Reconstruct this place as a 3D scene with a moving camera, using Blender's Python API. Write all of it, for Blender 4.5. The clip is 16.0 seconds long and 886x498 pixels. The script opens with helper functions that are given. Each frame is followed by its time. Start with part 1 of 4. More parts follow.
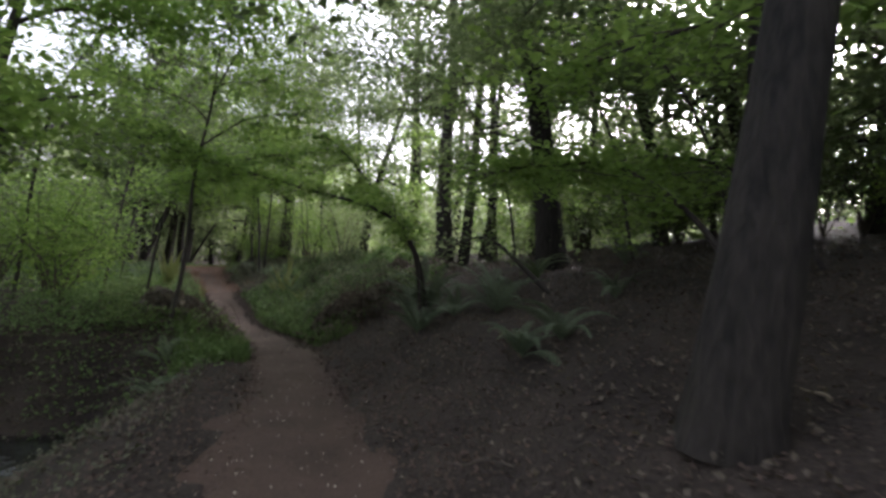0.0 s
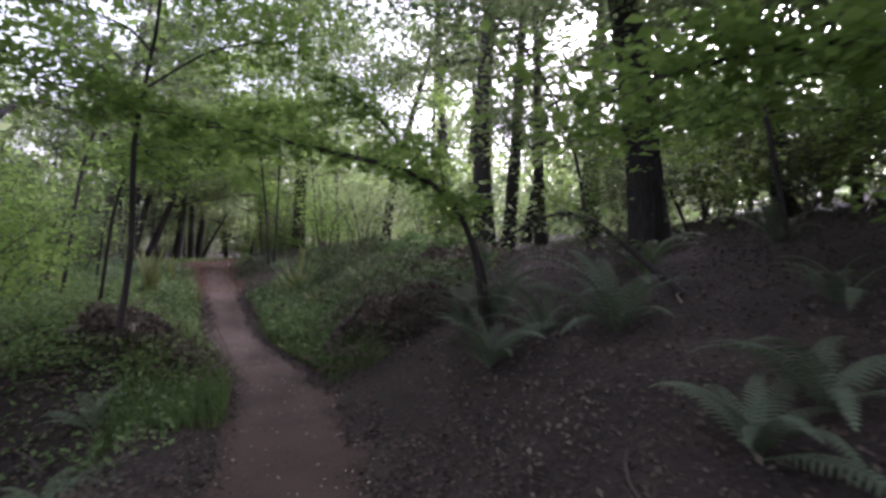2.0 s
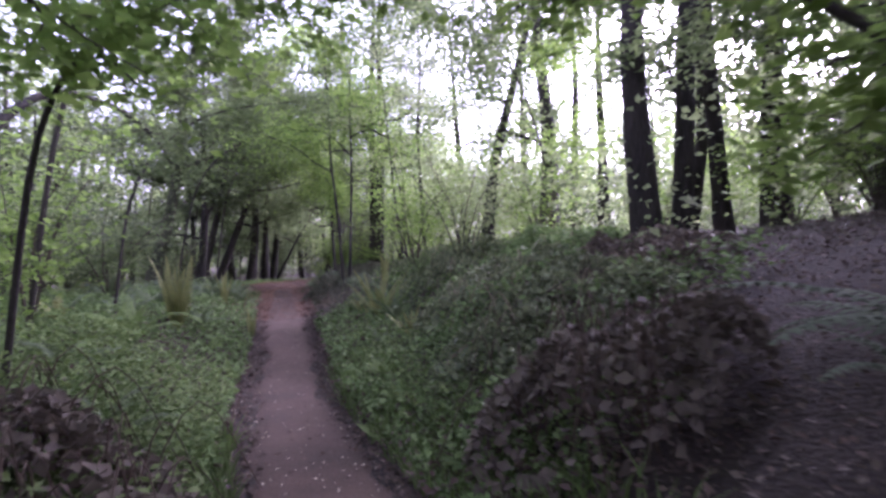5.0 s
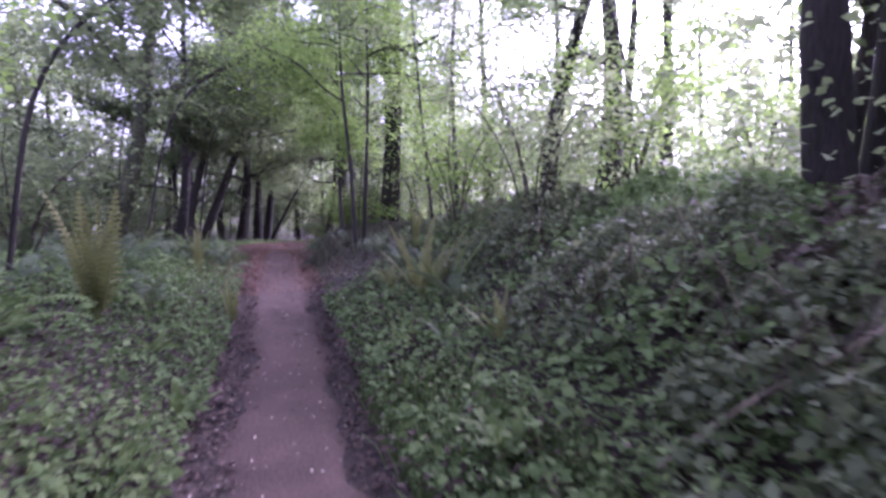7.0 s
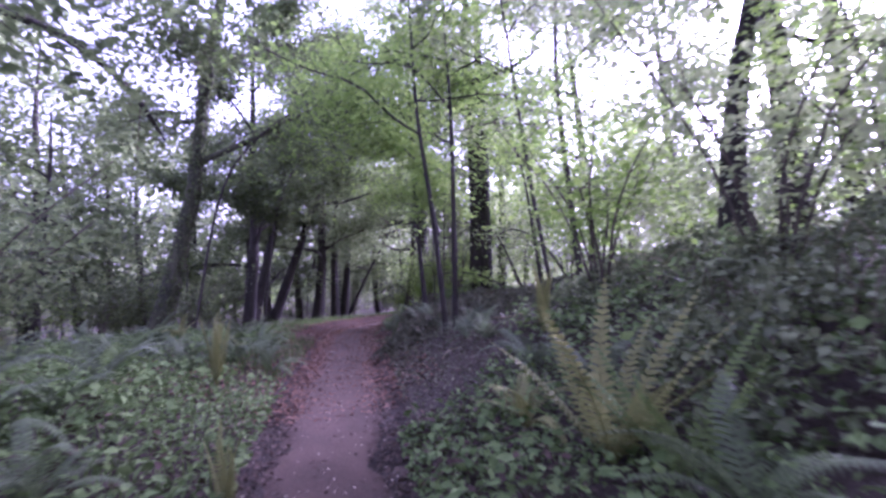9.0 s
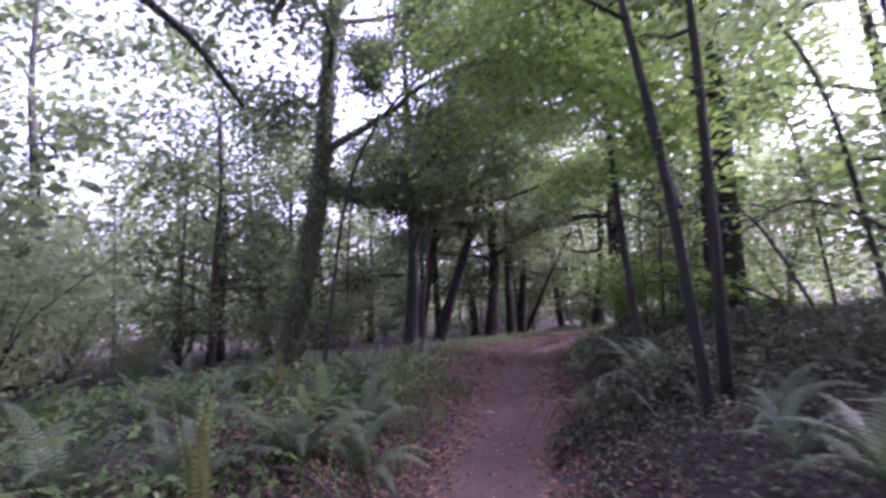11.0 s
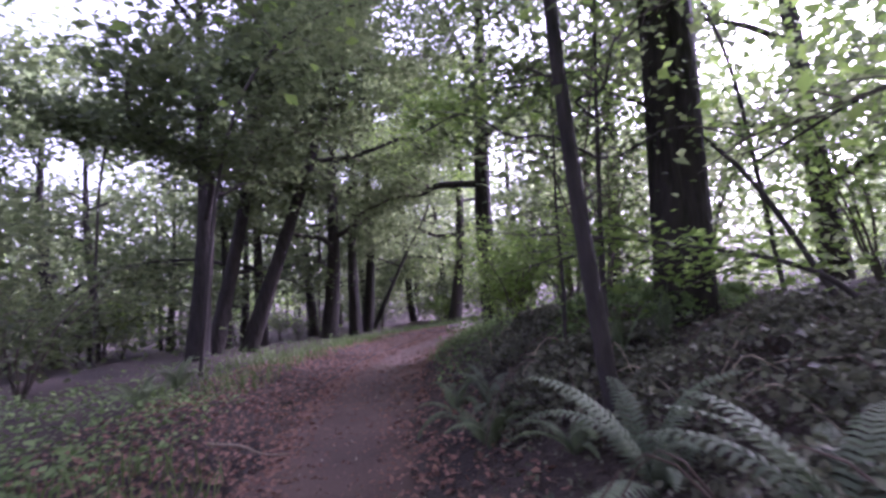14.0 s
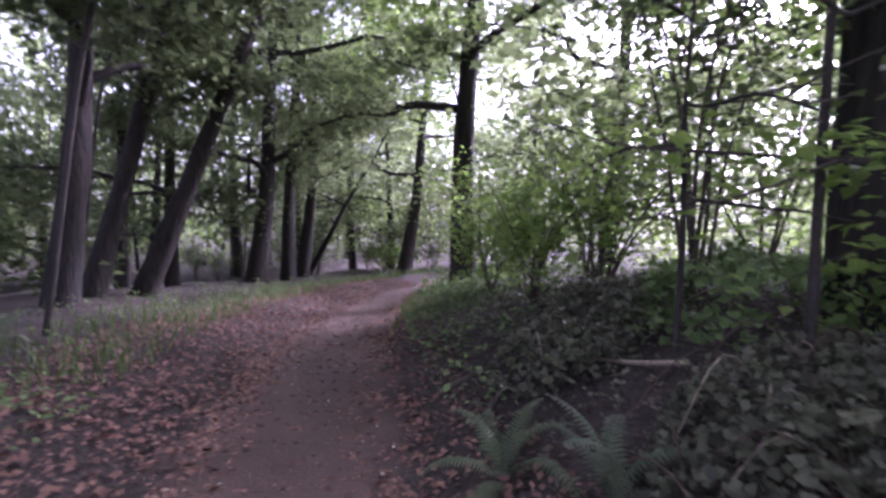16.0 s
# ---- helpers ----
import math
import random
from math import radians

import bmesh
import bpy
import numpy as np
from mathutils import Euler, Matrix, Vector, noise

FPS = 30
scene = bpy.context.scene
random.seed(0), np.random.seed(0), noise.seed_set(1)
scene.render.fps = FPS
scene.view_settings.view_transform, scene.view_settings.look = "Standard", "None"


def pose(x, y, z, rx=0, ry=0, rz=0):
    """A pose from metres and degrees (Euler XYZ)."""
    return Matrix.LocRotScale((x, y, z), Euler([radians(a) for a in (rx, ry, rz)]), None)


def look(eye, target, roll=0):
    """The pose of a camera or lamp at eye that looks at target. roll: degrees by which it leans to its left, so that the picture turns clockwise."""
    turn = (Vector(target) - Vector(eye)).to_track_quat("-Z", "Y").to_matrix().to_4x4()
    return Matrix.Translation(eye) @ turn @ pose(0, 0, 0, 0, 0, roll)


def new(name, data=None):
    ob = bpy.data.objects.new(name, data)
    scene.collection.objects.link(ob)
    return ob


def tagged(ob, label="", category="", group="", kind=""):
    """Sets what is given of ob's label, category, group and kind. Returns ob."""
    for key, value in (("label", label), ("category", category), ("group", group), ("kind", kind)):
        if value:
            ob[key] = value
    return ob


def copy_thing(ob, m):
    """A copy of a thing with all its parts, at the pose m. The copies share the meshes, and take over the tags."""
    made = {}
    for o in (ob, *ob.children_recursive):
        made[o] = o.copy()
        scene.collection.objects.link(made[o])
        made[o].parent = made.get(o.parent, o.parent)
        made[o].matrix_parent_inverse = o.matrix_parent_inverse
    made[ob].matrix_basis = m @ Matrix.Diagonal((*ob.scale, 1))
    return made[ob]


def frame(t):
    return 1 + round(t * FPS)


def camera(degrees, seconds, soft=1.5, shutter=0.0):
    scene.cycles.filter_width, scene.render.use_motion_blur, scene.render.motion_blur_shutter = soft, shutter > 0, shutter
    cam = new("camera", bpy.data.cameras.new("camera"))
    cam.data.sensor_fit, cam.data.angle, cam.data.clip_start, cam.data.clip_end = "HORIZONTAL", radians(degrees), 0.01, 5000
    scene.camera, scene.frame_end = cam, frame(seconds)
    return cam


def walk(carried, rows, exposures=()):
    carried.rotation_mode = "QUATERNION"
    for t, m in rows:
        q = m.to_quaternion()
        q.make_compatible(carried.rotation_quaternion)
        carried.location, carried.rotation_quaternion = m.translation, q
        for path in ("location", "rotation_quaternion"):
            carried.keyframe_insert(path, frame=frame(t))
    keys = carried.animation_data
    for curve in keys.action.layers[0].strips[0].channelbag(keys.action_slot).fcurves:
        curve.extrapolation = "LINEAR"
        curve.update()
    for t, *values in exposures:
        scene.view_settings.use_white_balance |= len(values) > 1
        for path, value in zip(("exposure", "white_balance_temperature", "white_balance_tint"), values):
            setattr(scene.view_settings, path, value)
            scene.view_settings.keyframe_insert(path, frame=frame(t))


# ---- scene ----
cam = camera(85.2, 16.0, soft=2.9, shutter=0.45)
PATH = [
    (0, (-0.086, 0.747, 1.738), (-0.102, 2.747, 1.752), 3.3),
    (0.5, (-0.205, 1.348, 1.795), (-0.217, 3.347, 1.849), 1.4),
    (1, (-0.303, 1.994, 1.845), (-0.243, 3.991, 1.752), 1.1),
    (1.5, (-0.469, 2.697, 1.83), (-0.413, 4.69, 1.677), 3.4),
    (2, (-0.683, 3.387, 1.755), (-0.774, 5.384, 1.695), 1.1),
    (2.5, (-0.828, 4.007, 1.677), (-0.922, 6.004, 1.625), 0.9),
    (3, (-0.971, 4.638, 1.648), (-1.13, 6.632, 1.618), -2.0),
    (3.5, (-1.146, 5.243, 1.627), (-1.131, 7.235, 1.445), 1.8),
    (4, (-1.352, 5.807, 1.616), (-1.605, 7.791, 1.634), 0.3),
    (4.2, (-1.476, 6.082, 1.556), (-1.871, 8.042, 1.584), -1.9),
    (6.3, (-3.156, 8.696, 1.289), (-3.489, 10.663, 1.138), -2.2),
    (6.5, (-3.285, 9.029, 1.256), (-3.661, 10.977, 1.007), -5.1),
    (7, (-3.629, 9.701, 1.191), (-3.994, 11.663, 1.058), -0.1),
    (7.5, (-4.027, 10.467, 1.152), (-4.562, 12.394, 1.168), -5.6),
    (8, (-4.326, 11.024, 1.171), (-4.838, 12.957, 1.225), -3.4),
    (8.2, (-4.399, 11.234, 1.174), (-4.965, 13.147, 1.318), -4.3),
    (10.3, (-5.937, 14.74, 1.426), (-6.725, 16.574, 1.552), -0.8),
    (10.5, (-6.123, 14.982, 1.449), (-6.955, 16.795, 1.605), -1.2),
    (11, (-6.387, 15.584, 1.423), (-7.683, 17.092, 1.639), -4.0),
    (11.5, (-6.676, 16.091, 1.4), (-8.068, 17.52, 1.541), -1.6),
    (12, (-6.849, 16.497, 1.484), (-8.49, 17.637, 1.575), -3.9),
    (12.5, (-7.402, 17.351, 1.334), (-8.454, 19.051, 1.261), -0.2),
    (13, (-7.665, 17.868, 1.353), (-8.405, 19.724, 1.271), -0.2),
    (13.3, (-7.862, 18.275, 1.351), (-8.801, 20.039, 1.269), -5.4),
    (13.5, (-7.989, 18.471, 1.355), (-8.765, 20.313, 1.303), -4.1),
    (14, (-8.327, 18.977, 1.331), (-9.112, 20.811, 1.476), -4.6),
    (14.5, (-8.665, 19.441, 1.333), (-9.304, 21.336, 1.33), -5.3),
    (15, (-9.037, 19.876, 1.365), (-9.585, 21.798, 1.293), -1.4),
    (15.5, (-9.401, 20.404, 1.346), (-10.016, 22.306, 1.3), -4.8),
    (16, (-9.742, 20.852, 1.309), (-10.286, 22.775, 1.236), 0.5),
]
walk(cam, [(t, look(eye, to, roll)) for t, eye, to, roll in PATH], exposures=[(0.0, 1.85, 6000, 20), (2.0, 2.25, 5650, 36), (4.0, 2.5, 5400, 49), (6.5, 2.75, 5200, 65), (8.2, 2.85, 5000, 75), (10.5, 2.5, 5150, 66), (12.5, 2.4, 5550, 52), (14.0, 2.65, 5250, 62), (15.5, 2.85, 5100, 65), (16.0, 2.7, 5300, 56)])


# ---- the lie of the land ----
WAY = np.array([(0.9, -30, .3), (0.5, -12, .2), (0.25, -3, .15), (-.2, .7, .12), (-1.15, 4.5, .1), (-1.95, 6.9, .09), (-2.85, 8.95, .02),
                (-4.3, 11.0, -.19), (-5.4, 12.95, -.25), (-6.4, 14.75, -.15), (-7.6, 16.7, 0), (-8.55, 18.4, .03),
                (-9.55, 20.3, .06), (-11.1, 22.85, .05), (-12.4, 25.45, 0), (-13.3, 28.1, -.1), (-14.0, 32, -.2),
                (-13.2, 38, -.3), (-8, 50, -.3), (0, 80, -.3)])


def line(points, step=0.25, soft=5):
    """A polyline resampled at even steps and smoothed."""
    p = np.asarray(points, float)
    s = np.concatenate([[0], np.cumsum(np.linalg.norm(np.diff(p[:, :2], axis=0), axis=1))])
    u = np.arange(0, s[-1], step)
    q = np.stack([np.interp(u, s, p[:, k]) for k in range(p.shape[1])], 1)
    for _ in range(soft):
        q[1:-1] = (q[:-2] + 2 * q[1:-1] + q[2:]) / 4
    return q


MID = line(WAY, 0.25, 12)
TAN = np.gradient(MID[:, :2], axis=0)
TAN /= np.linalg.norm(TAN, axis=1)[:, None]


def beside(xy):
    """Index of the nearest point of the way, and the distance from it, positive to the right."""
    xy = np.atleast_2d(xy)
    near, off = [], []
    for k in range(0, len(xy), 4000):
        c = xy[k:k + 4000]
        d = c[:, None, :] - MID[None, :, :2]
        i = np.argmin((d ** 2).sum(2), 1)
        v = c - MID[i, :2]
        cross = v[:, 0] * TAN[i, 1] - v[:, 1] * TAN[i, 0]
        near.append(i)
        off.append(np.sign(cross) * np.linalg.norm(v, axis=1))
    return np.concatenate(near), np.concatenate(off)


def waves(x, y):
    return (np.sin(x * 1.3 + 1.7 * np.sin(y * .7)) * np.cos(y * 1.1 + .8) + .5 * np.sin(x * 2.9 + y * 2.3) * np.cos(y * 3.1 - x)) / 1.5


def height(xy):
    """Ground height: the worn way, a bank rising to a wooded shelf on its right, lower ground on its left."""
    xy = np.atleast_2d(np.asarray(xy, float))
    i, d = beside(xy)
    y = MID[i, 1]
    cap = np.interp(y, [0, 8, 12, 17, 20, 24, 30], [1.45, 1.35, 1.42, 1.4, 1.0, .8, .55])
    up = np.clip(d - .6, 0, None)
    bank = cap * np.tanh(.42 * up / cap)
    bank = bank + np.clip(d - 3.2, 0, 18) * np.interp(y, [8, 13, 20], [.16, .07, .03])
    low = np.interp(y, [0, 7.2, 8.8, 10.5, 14, 18, 22, 28, 33], [-1.1, -1.0, .25, .68, .7, .48, .32, .3, -.05])
    down = np.clip(-d - .7, 0, None)
    dip = low * (1 - np.exp(-(down / np.interp(y, [5, 8, 17, 24], [1.85, .85, 1.0, 2.0])) ** 2)) + .14 * np.exp(-((down - .7) / .6) ** 2) * (down > 0)
    fall = np.clip((-d - 5.5) / 2.5, 0, 1)
    dip = dip - fall * fall * (3 - 2 * fall) * np.interp(y, [16, 20, 40], [.1, .5, .3])
    dip = dip + np.clip((-d - 8.5) / 3, 0, 1) * np.interp(y, [7, 10], [1.5, 0])
    rough = np.clip((np.abs(d) - .5) / 1.2, 0, 1)
    return MID[i, 2] + bank + dip + rough * .07 * waves(xy[:, 0], xy[:, 1]) - .03 * np.exp(-(d / .35) ** 2)


def ground_z(x, y):
    return float(height([(x, y)])[0])


# ---- light ----
world = bpy.data.worlds.new("sky")
scene.world = world
world.use_nodes = True
wn = world.node_tree.nodes
sky = wn.new("ShaderNodeTexSky")
sky.sky_type, sky.sun_disc = "NISHITA", False
sky.sun_elevation, sky.sun_rotation = radians(32), radians(35)
sky.air_density, sky.dust_density, sky.ozone_density = 1.6, 6.0, 1.0
grey = wn.new("ShaderNodeHueSaturation")
grey.inputs["Saturation"].default_value = 0.28
world.node_tree.links.new(sky.outputs["Color"], grey.inputs["Color"])
world.node_tree.links.new(grey.outputs["Color"], wn["Background"].inputs["Color"])
wn["Background"].inputs["Strength"].default_value = 0.14
sun_data = bpy.data.lights.new("sun", "SUN")
sun_data.energy, sun_data.angle, sun_data.color = 2.4, radians(14), (1.0, 0.95, 0.88)
sun = new("sun", sun_data)
sun.matrix_world = look((0, 0, 0), (-math.sin(radians(35)) * .85, -math.cos(radians(35)) * .85, -.53))


# ---- materials ----
def surface(name, dark, light, grain=40.0, patch=3.0, rough=0.85, bump=0.3, depth=0.02, island=0.0, thin=0.0, gloss=0.4, stretch=(1, 1, 1), each=0.0):
    """A natural surface: two colours mixed by fine grain and broad patches, relief, and for leaves the light that comes through."""
    m = bpy.data.materials.new(name)
    m.use_nodes = True
    n, l = m.node_tree.nodes, m.node_tree.links
    b = n["Principled BSDF"]
    b.inputs["Roughness"].default_value = rough
    b.inputs["Specular IOR Level"].default_value = gloss
    co = n.new("ShaderNodeNewGeometry")
    mp = n.new("ShaderNodeMapping")
    mp.inputs["Scale"].default_value = stretch
    l.new(co.outputs["Position"], mp.inputs["Vector"])
    fine, broad = n.new("ShaderNodeTexNoise"), n.new("ShaderNodeTexNoise")
    fine.inputs["Scale"].default_value, fine.inputs["Detail"].default_value = grain, 5
    broad.inputs["Scale"].default_value, broad.inputs["Detail"].default_value = patch, 4
    for tex in (fine, broad):
        l.new(mp.outputs["Vector"], tex.inputs["Vector"])
    add = n.new("ShaderNodeMath")
    add.operation = "ADD"
    l.new(fine.outputs["Fac"], add.inputs[0])
    l.new(broad.outputs["Fac"], add.inputs[1])
    ramp = n.new("ShaderNodeMapRange")
    ramp.inputs["From Min"].default_value, ramp.inputs["From Max"].default_value = 0.7, 1.3
    l.new(add.outputs[0], ramp.inputs["Value"])
    level = ramp.outputs["Result"]
    if island or each:
        mix = n.new("ShaderNodeMix")
        mix.inputs["Factor"].default_value = island or each
        l.new(level, mix.inputs["A"])
        if island:
            l.new(co.outputs["Random Per Island"], mix.inputs["B"])
        else:
            info = n.new("ShaderNodeObjectInfo")
            l.new(info.outputs["Random"], mix.inputs["B"])
        level = mix.outputs["Result"]
    col = n.new("ShaderNodeMix")
    col.data_type = "RGBA"
    l.new(level, col.inputs["Factor"])
    col.inputs["A"].default_value, col.inputs["B"].default_value = (*dark, 1), (*light, 1)
    l.new(col.outputs["Result"], b.inputs["Base Color"])
    if bump:
        bp = n.new("ShaderNodeBump")
        bp.inputs["Strength"].default_value, bp.inputs["Distance"].default_value = bump, depth
        l.new(fine.outputs["Fac"], bp.inputs["Height"])
        l.new(bp.outputs["Normal"], b.inputs["Normal"])
    if thin:
        tr, sh = n.new("ShaderNodeBsdfTranslucent"), n.new("ShaderNodeMixShader")
        l.new(col.outputs["Result"], tr.inputs["Color"])
        sh.inputs["Fac"].default_value = thin
        l.new(b.outputs["BSDF"], sh.inputs[1])
        l.new(tr.outputs["BSDF"], sh.inputs[2])
        l.new(sh.outputs["Shader"], n["Material Output"].inputs["Surface"])
    return m


M_SOIL = surface("woodland_soil", (.023, .0175, .0145), (.072, .054, .043), 30, 1.2, .95, .8, .05)
M_WAY = surface("trodden_earth", (.047, .031, .0235), (.118, .077, .058), 55, 1.6, .92, .5, .015)
M_TRACK = surface("pale_track", (.24, .2, .175), (.38, .33, .295), 40, 2, .92, .4, .02)
M_BARK = surface("dark_bark", (.013, .0115, .0105), (.052, .043, .037), 22, 2.2, .9, 1.0, .04, stretch=(1, 1, .22))
M_SMOOTH = surface("grey_brown_bark", (.026, .022, .02), (.072, .06, .053), 60, 4, .85, .6, .01, stretch=(1, 1, .5))
M_IVYBARK = surface("mossy_bark", (.03, .035, .02), (.1, .1, .06), 25, 3, .95, 1.0, .05, stretch=(1, 1, .4))
M_TWIG = surface("twig_bark", (.05, .04, .033), (.13, .105, .085), 80, 8, .85, .3, .004)
M_CANOPY = surface("canopy_leaf", (.1, .138, .058), (.22, .275, .115), 6, .35, .5, 0, island=.65, thin=.68)
M_DEEP = surface("dull_leaf", (.055, .082, .033), (.15, .19, .072), 6, .35, .45, 0, island=.65, thin=.6)
M_BRIGHT = surface("young_green_leaf", (.14, .23, .05), (.29, .41, .1), 6, .4, .55, 0, island=.65, thin=.68)
# lightened leaf green: the clearing's sunlight is put into the colour
M_PALE = surface("pale_lit_leaf", (.2, .26, .12), (.38, .44, .21), 6, .4, .55, 0, island=.65, thin=.62)
M_HERB = surface("herb_leaf", (.082, .14, .046), (.24, .34, .125), 9, .6, .68, 0, island=.65, thin=.35, gloss=.22)
M_BRAMBLE = surface("bramble_leaf", (.075, .1, .048), (.275, .32, .165), 9, .8, .6, 0, island=.7, thin=.3, gloss=.3)
M_IVY = surface("glossy_ivy_leaf", (.042, .047, .03), (.19, .195, .118), 9, .8, .6, 0, island=.7, thin=.25, gloss=.3)
M_LUSH = surface("lush_herb_leaf", (.1, .15, .045), (.23, .31, .11), 9, .6, .65, 0, island=.65, thin=.4, gloss=.25)
M_DRYLEAF = surface("dry_bramble_leaf", (.07, .055, .04), (.2, .165, .125), 9, .8, .7, 0, island=.7, thin=.2)
M_LITTER = surface("fallen_leaf", (.042, .029, .023), (.145, .1, .077), 9, .7, .8, 0, island=.8, thin=.1)
M_RED = surface("russet_fallen_leaf", (.095, .051, .036), (.32, .178, .122), 9, .7, .8, 0, island=.8, thin=.1)
M_FLECK = surface("pale_leaf_fleck", (.25, .2, .15), (.55, .47, .36), 9, .7, .8, 0, island=.8)
M_FERN = surface("fern_green", (.065, .095, .045), (.18, .235, .11), 20, 2, .55, 0, thin=.35, each=.5)
M_FERNDARK = surface("dusky_fern", (.07, .095, .055), (.22, .27, .17), 20, 2, .65, 0, thin=.35, each=.5, gloss=.25)
M_FERNGOLD = surface("yellowing_fern", (.15, .17, .055), (.32, .33, .12), 20, 2, .6, 0, thin=.4, each=.5)
M_FERNFRESH = surface("fresh_fern", (.1, .16, .045), (.24, .33, .11), 20, 2, .6, 0, thin=.4, each=.5, gloss=.25)
M_DEAD = surface("dead_bracken", (.05, .035, .026), (.15, .11, .08), 30, 2, .9, 0, island=.6, thin=.1)
M_STRAW = surface("dry_stalk", (.2, .16, .11), (.4, .33, .24), 30, 3, .8, 0)
M_GRASS = surface("grass_blade", (.06, .11, .03), (.17, .25, .07), 10, .7, .55, 0, island=.6, thin=.35)
M_LOG = surface("rotten_log", (.05, .045, .035), (.17, .15, .12), 25, 4, .95, .8, .02)
M_CUT = surface("sawn_log_end", (.2, .17, .13), (.34, .29, .22), 60, 6, .9, .4, .01)
M_WATER = surface("dark_water", (.012, .013, .012), (.025, .026, .022), 4, .6, .05, .7, .08, gloss=.7)

RNG = np.random.default_rng(7)


# ---- mesh helpers ----
def mesh(name, v, f, material, smooth=False):
    v, f = np.asarray(v, np.float32), np.asarray(f, np.int32)
    me = bpy.data.meshes.new(name)
    me.vertices.add(len(v))
    me.vertices.foreach_set("co", v.ravel())
    me.loops.add(f.size)
    me.loops.foreach_set("vertex_index", f.ravel())
    me.polygons.add(len(f))
    me.polygons.foreach_set("loop_start", np.arange(0, f.size, f.shape[1], dtype=np.int32))
    if smooth:
        me.polygons.foreach_set("use_smooth", np.ones(len(f), bool))
    me.materials.append(material)
    me.update(calc_edges=True)
    return me


def part(name, me, parent, label=""):
    ob = new(name, me)
    ob.parent = parent
    if label:
        tagged(ob, label)
    if name in ("brushwood", "leaves", "crown", "ivy"):
        tagged(ob, kind="stuff")
    return ob


def thing(name, x, y, z, label, category, group="", kind=""):
    ob = new(name)
    ob.empty_display_size = 0.2
    ob.location = (x, y, z)
    return tagged(ob, label, category, group, kind)


def curve(points, n=12):
    """A smooth curve through points (Catmull-Rom)."""
    p = np.asarray(points, float)
    if len(p) == 2:
        return p[0] + np.linspace(0, 1, n)[:, None] * (p[1] - p[0])
    q = np.vstack([2 * p[0] - p[1], p, 2 * p[-1] - p[-2]])
    out = []
    for u in np.linspace(0, len(p) - 1, n):
        k = min(int(u), len(p) - 2)
        a, b, c, d = q[k:k + 4]
        w = u - k
        out.append(.5 * (2 * b + (c - a) * w + (2 * a - 5 * b + 4 * c - d) * w ** 2 + (3 * b - a - 3 * c + d) * w ** 3))
    return np.array(out)


def tube(path, radii, sides=7, rough=0.0, flare=False):
    """Skin round a path: (vertices, quads), with an uneven girth."""
    path, radii = np.asarray(path, float), np.asarray(radii, float)
    t = np.gradient(path, axis=0)
    t /= np.linalg.norm(t, axis=1)[:, None] + 1e-9
    ref = np.array([1.0, .13, .21]) if abs(t[0, 0]) < .8 else np.array([.1, 1.0, .2])
    u = np.cross(t, ref)
    u /= np.linalg.norm(u, axis=1)[:, None]
    w = np.cross(t, u)
    a = np.arange(sides) * 2 * np.pi / sides
    r = radii[:, None] * np.ones(sides)
    if rough:
        r = r * (1 + rough * RNG.normal(0, 1, r.shape) + rough * 1.3 * np.sin(a * 3 + np.linspace(0, 2.5, len(path))[:, None] + RNG.uniform(0, 6)))
    if flare:
        k = np.exp(-np.linspace(0, 7, len(path)))[:, None]
        r = r * (1 + k * (.2 + .3 * np.clip(np.sin(a * 4 + RNG.uniform(0, 6)), 0, 1)))
    v = path[:, None, :] + r[..., None] * (np.cos(a)[None, :, None] * u[:, None, :] + np.sin(a)[None, :, None] * w[:, None, :])
    n = len(path)
    i, j = np.meshgrid(np.arange(n - 1), np.arange(sides), indexing="ij")
    b = (j + 1) % sides
    f = np.stack([i * sides + j, i * sides + b, (i + 1) * sides + b, (i + 1) * sides + j], -1).reshape(-1, 4)
    return v.reshape(-1, 3), f


def joined(pieces):
    vs, fs, k = [], [], 0
    for v, f in pieces:
        vs.append(v)
        fs.append(f + k)
        k += len(v)
    return np.concatenate(vs), np.concatenate(fs)


def leaves(at, size, tilt=.6, width=.62, spread=.35):
    """Folded leaves at the given places: (vertices, triangles). tilt: how far they lean from level."""
    n = len(at)
    yaw = RNG.uniform(0, 2 * np.pi, n)
    drop = RNG.normal(-.15, tilt * .6, n)
    roll = RNG.normal(0, tilt, n)
    s = size * RNG.uniform(1 - spread, 1 + spread, n)
    ax = np.stack([np.cos(yaw) * np.cos(drop), np.sin(yaw) * np.cos(drop), np.sin(drop)], 1)
    side = np.stack([-np.sin(yaw), np.cos(yaw), np.zeros(n)], 1)
    up = np.cross(ax, side)
    w = side * np.cos(roll)[:, None] + up * np.sin(roll)[:, None]
    nrm = np.cross(ax, w)
    s = s[:, None]
    base = at - ax * s * .5
    tip = at + ax * s * .5
    mid = at - ax * s * .06
    lift = nrm * s * .1
    v = np.stack([base, mid + w * s * width / 2 + lift, tip, mid - w * s * width / 2 + lift], 1).reshape(-1, 3)
    k = np.arange(n)[:, None] * 4
    f = np.concatenate([k + [0, 2, 1], k + [0, 3, 2]], 1).reshape(-1, 3)
    return v, f


# ---- ground, path, water ----
def grown(lo, hi, step, far):
    inner = np.arange(lo, hi + step, step)
    out = [step * 1.25]
    while sum(out) < far:
        out.append(out[-1] * 1.25)
    tail = np.cumsum(out)
    return np.concatenate([(inner[0] - tail)[::-1], inner, inner[-1] + tail])


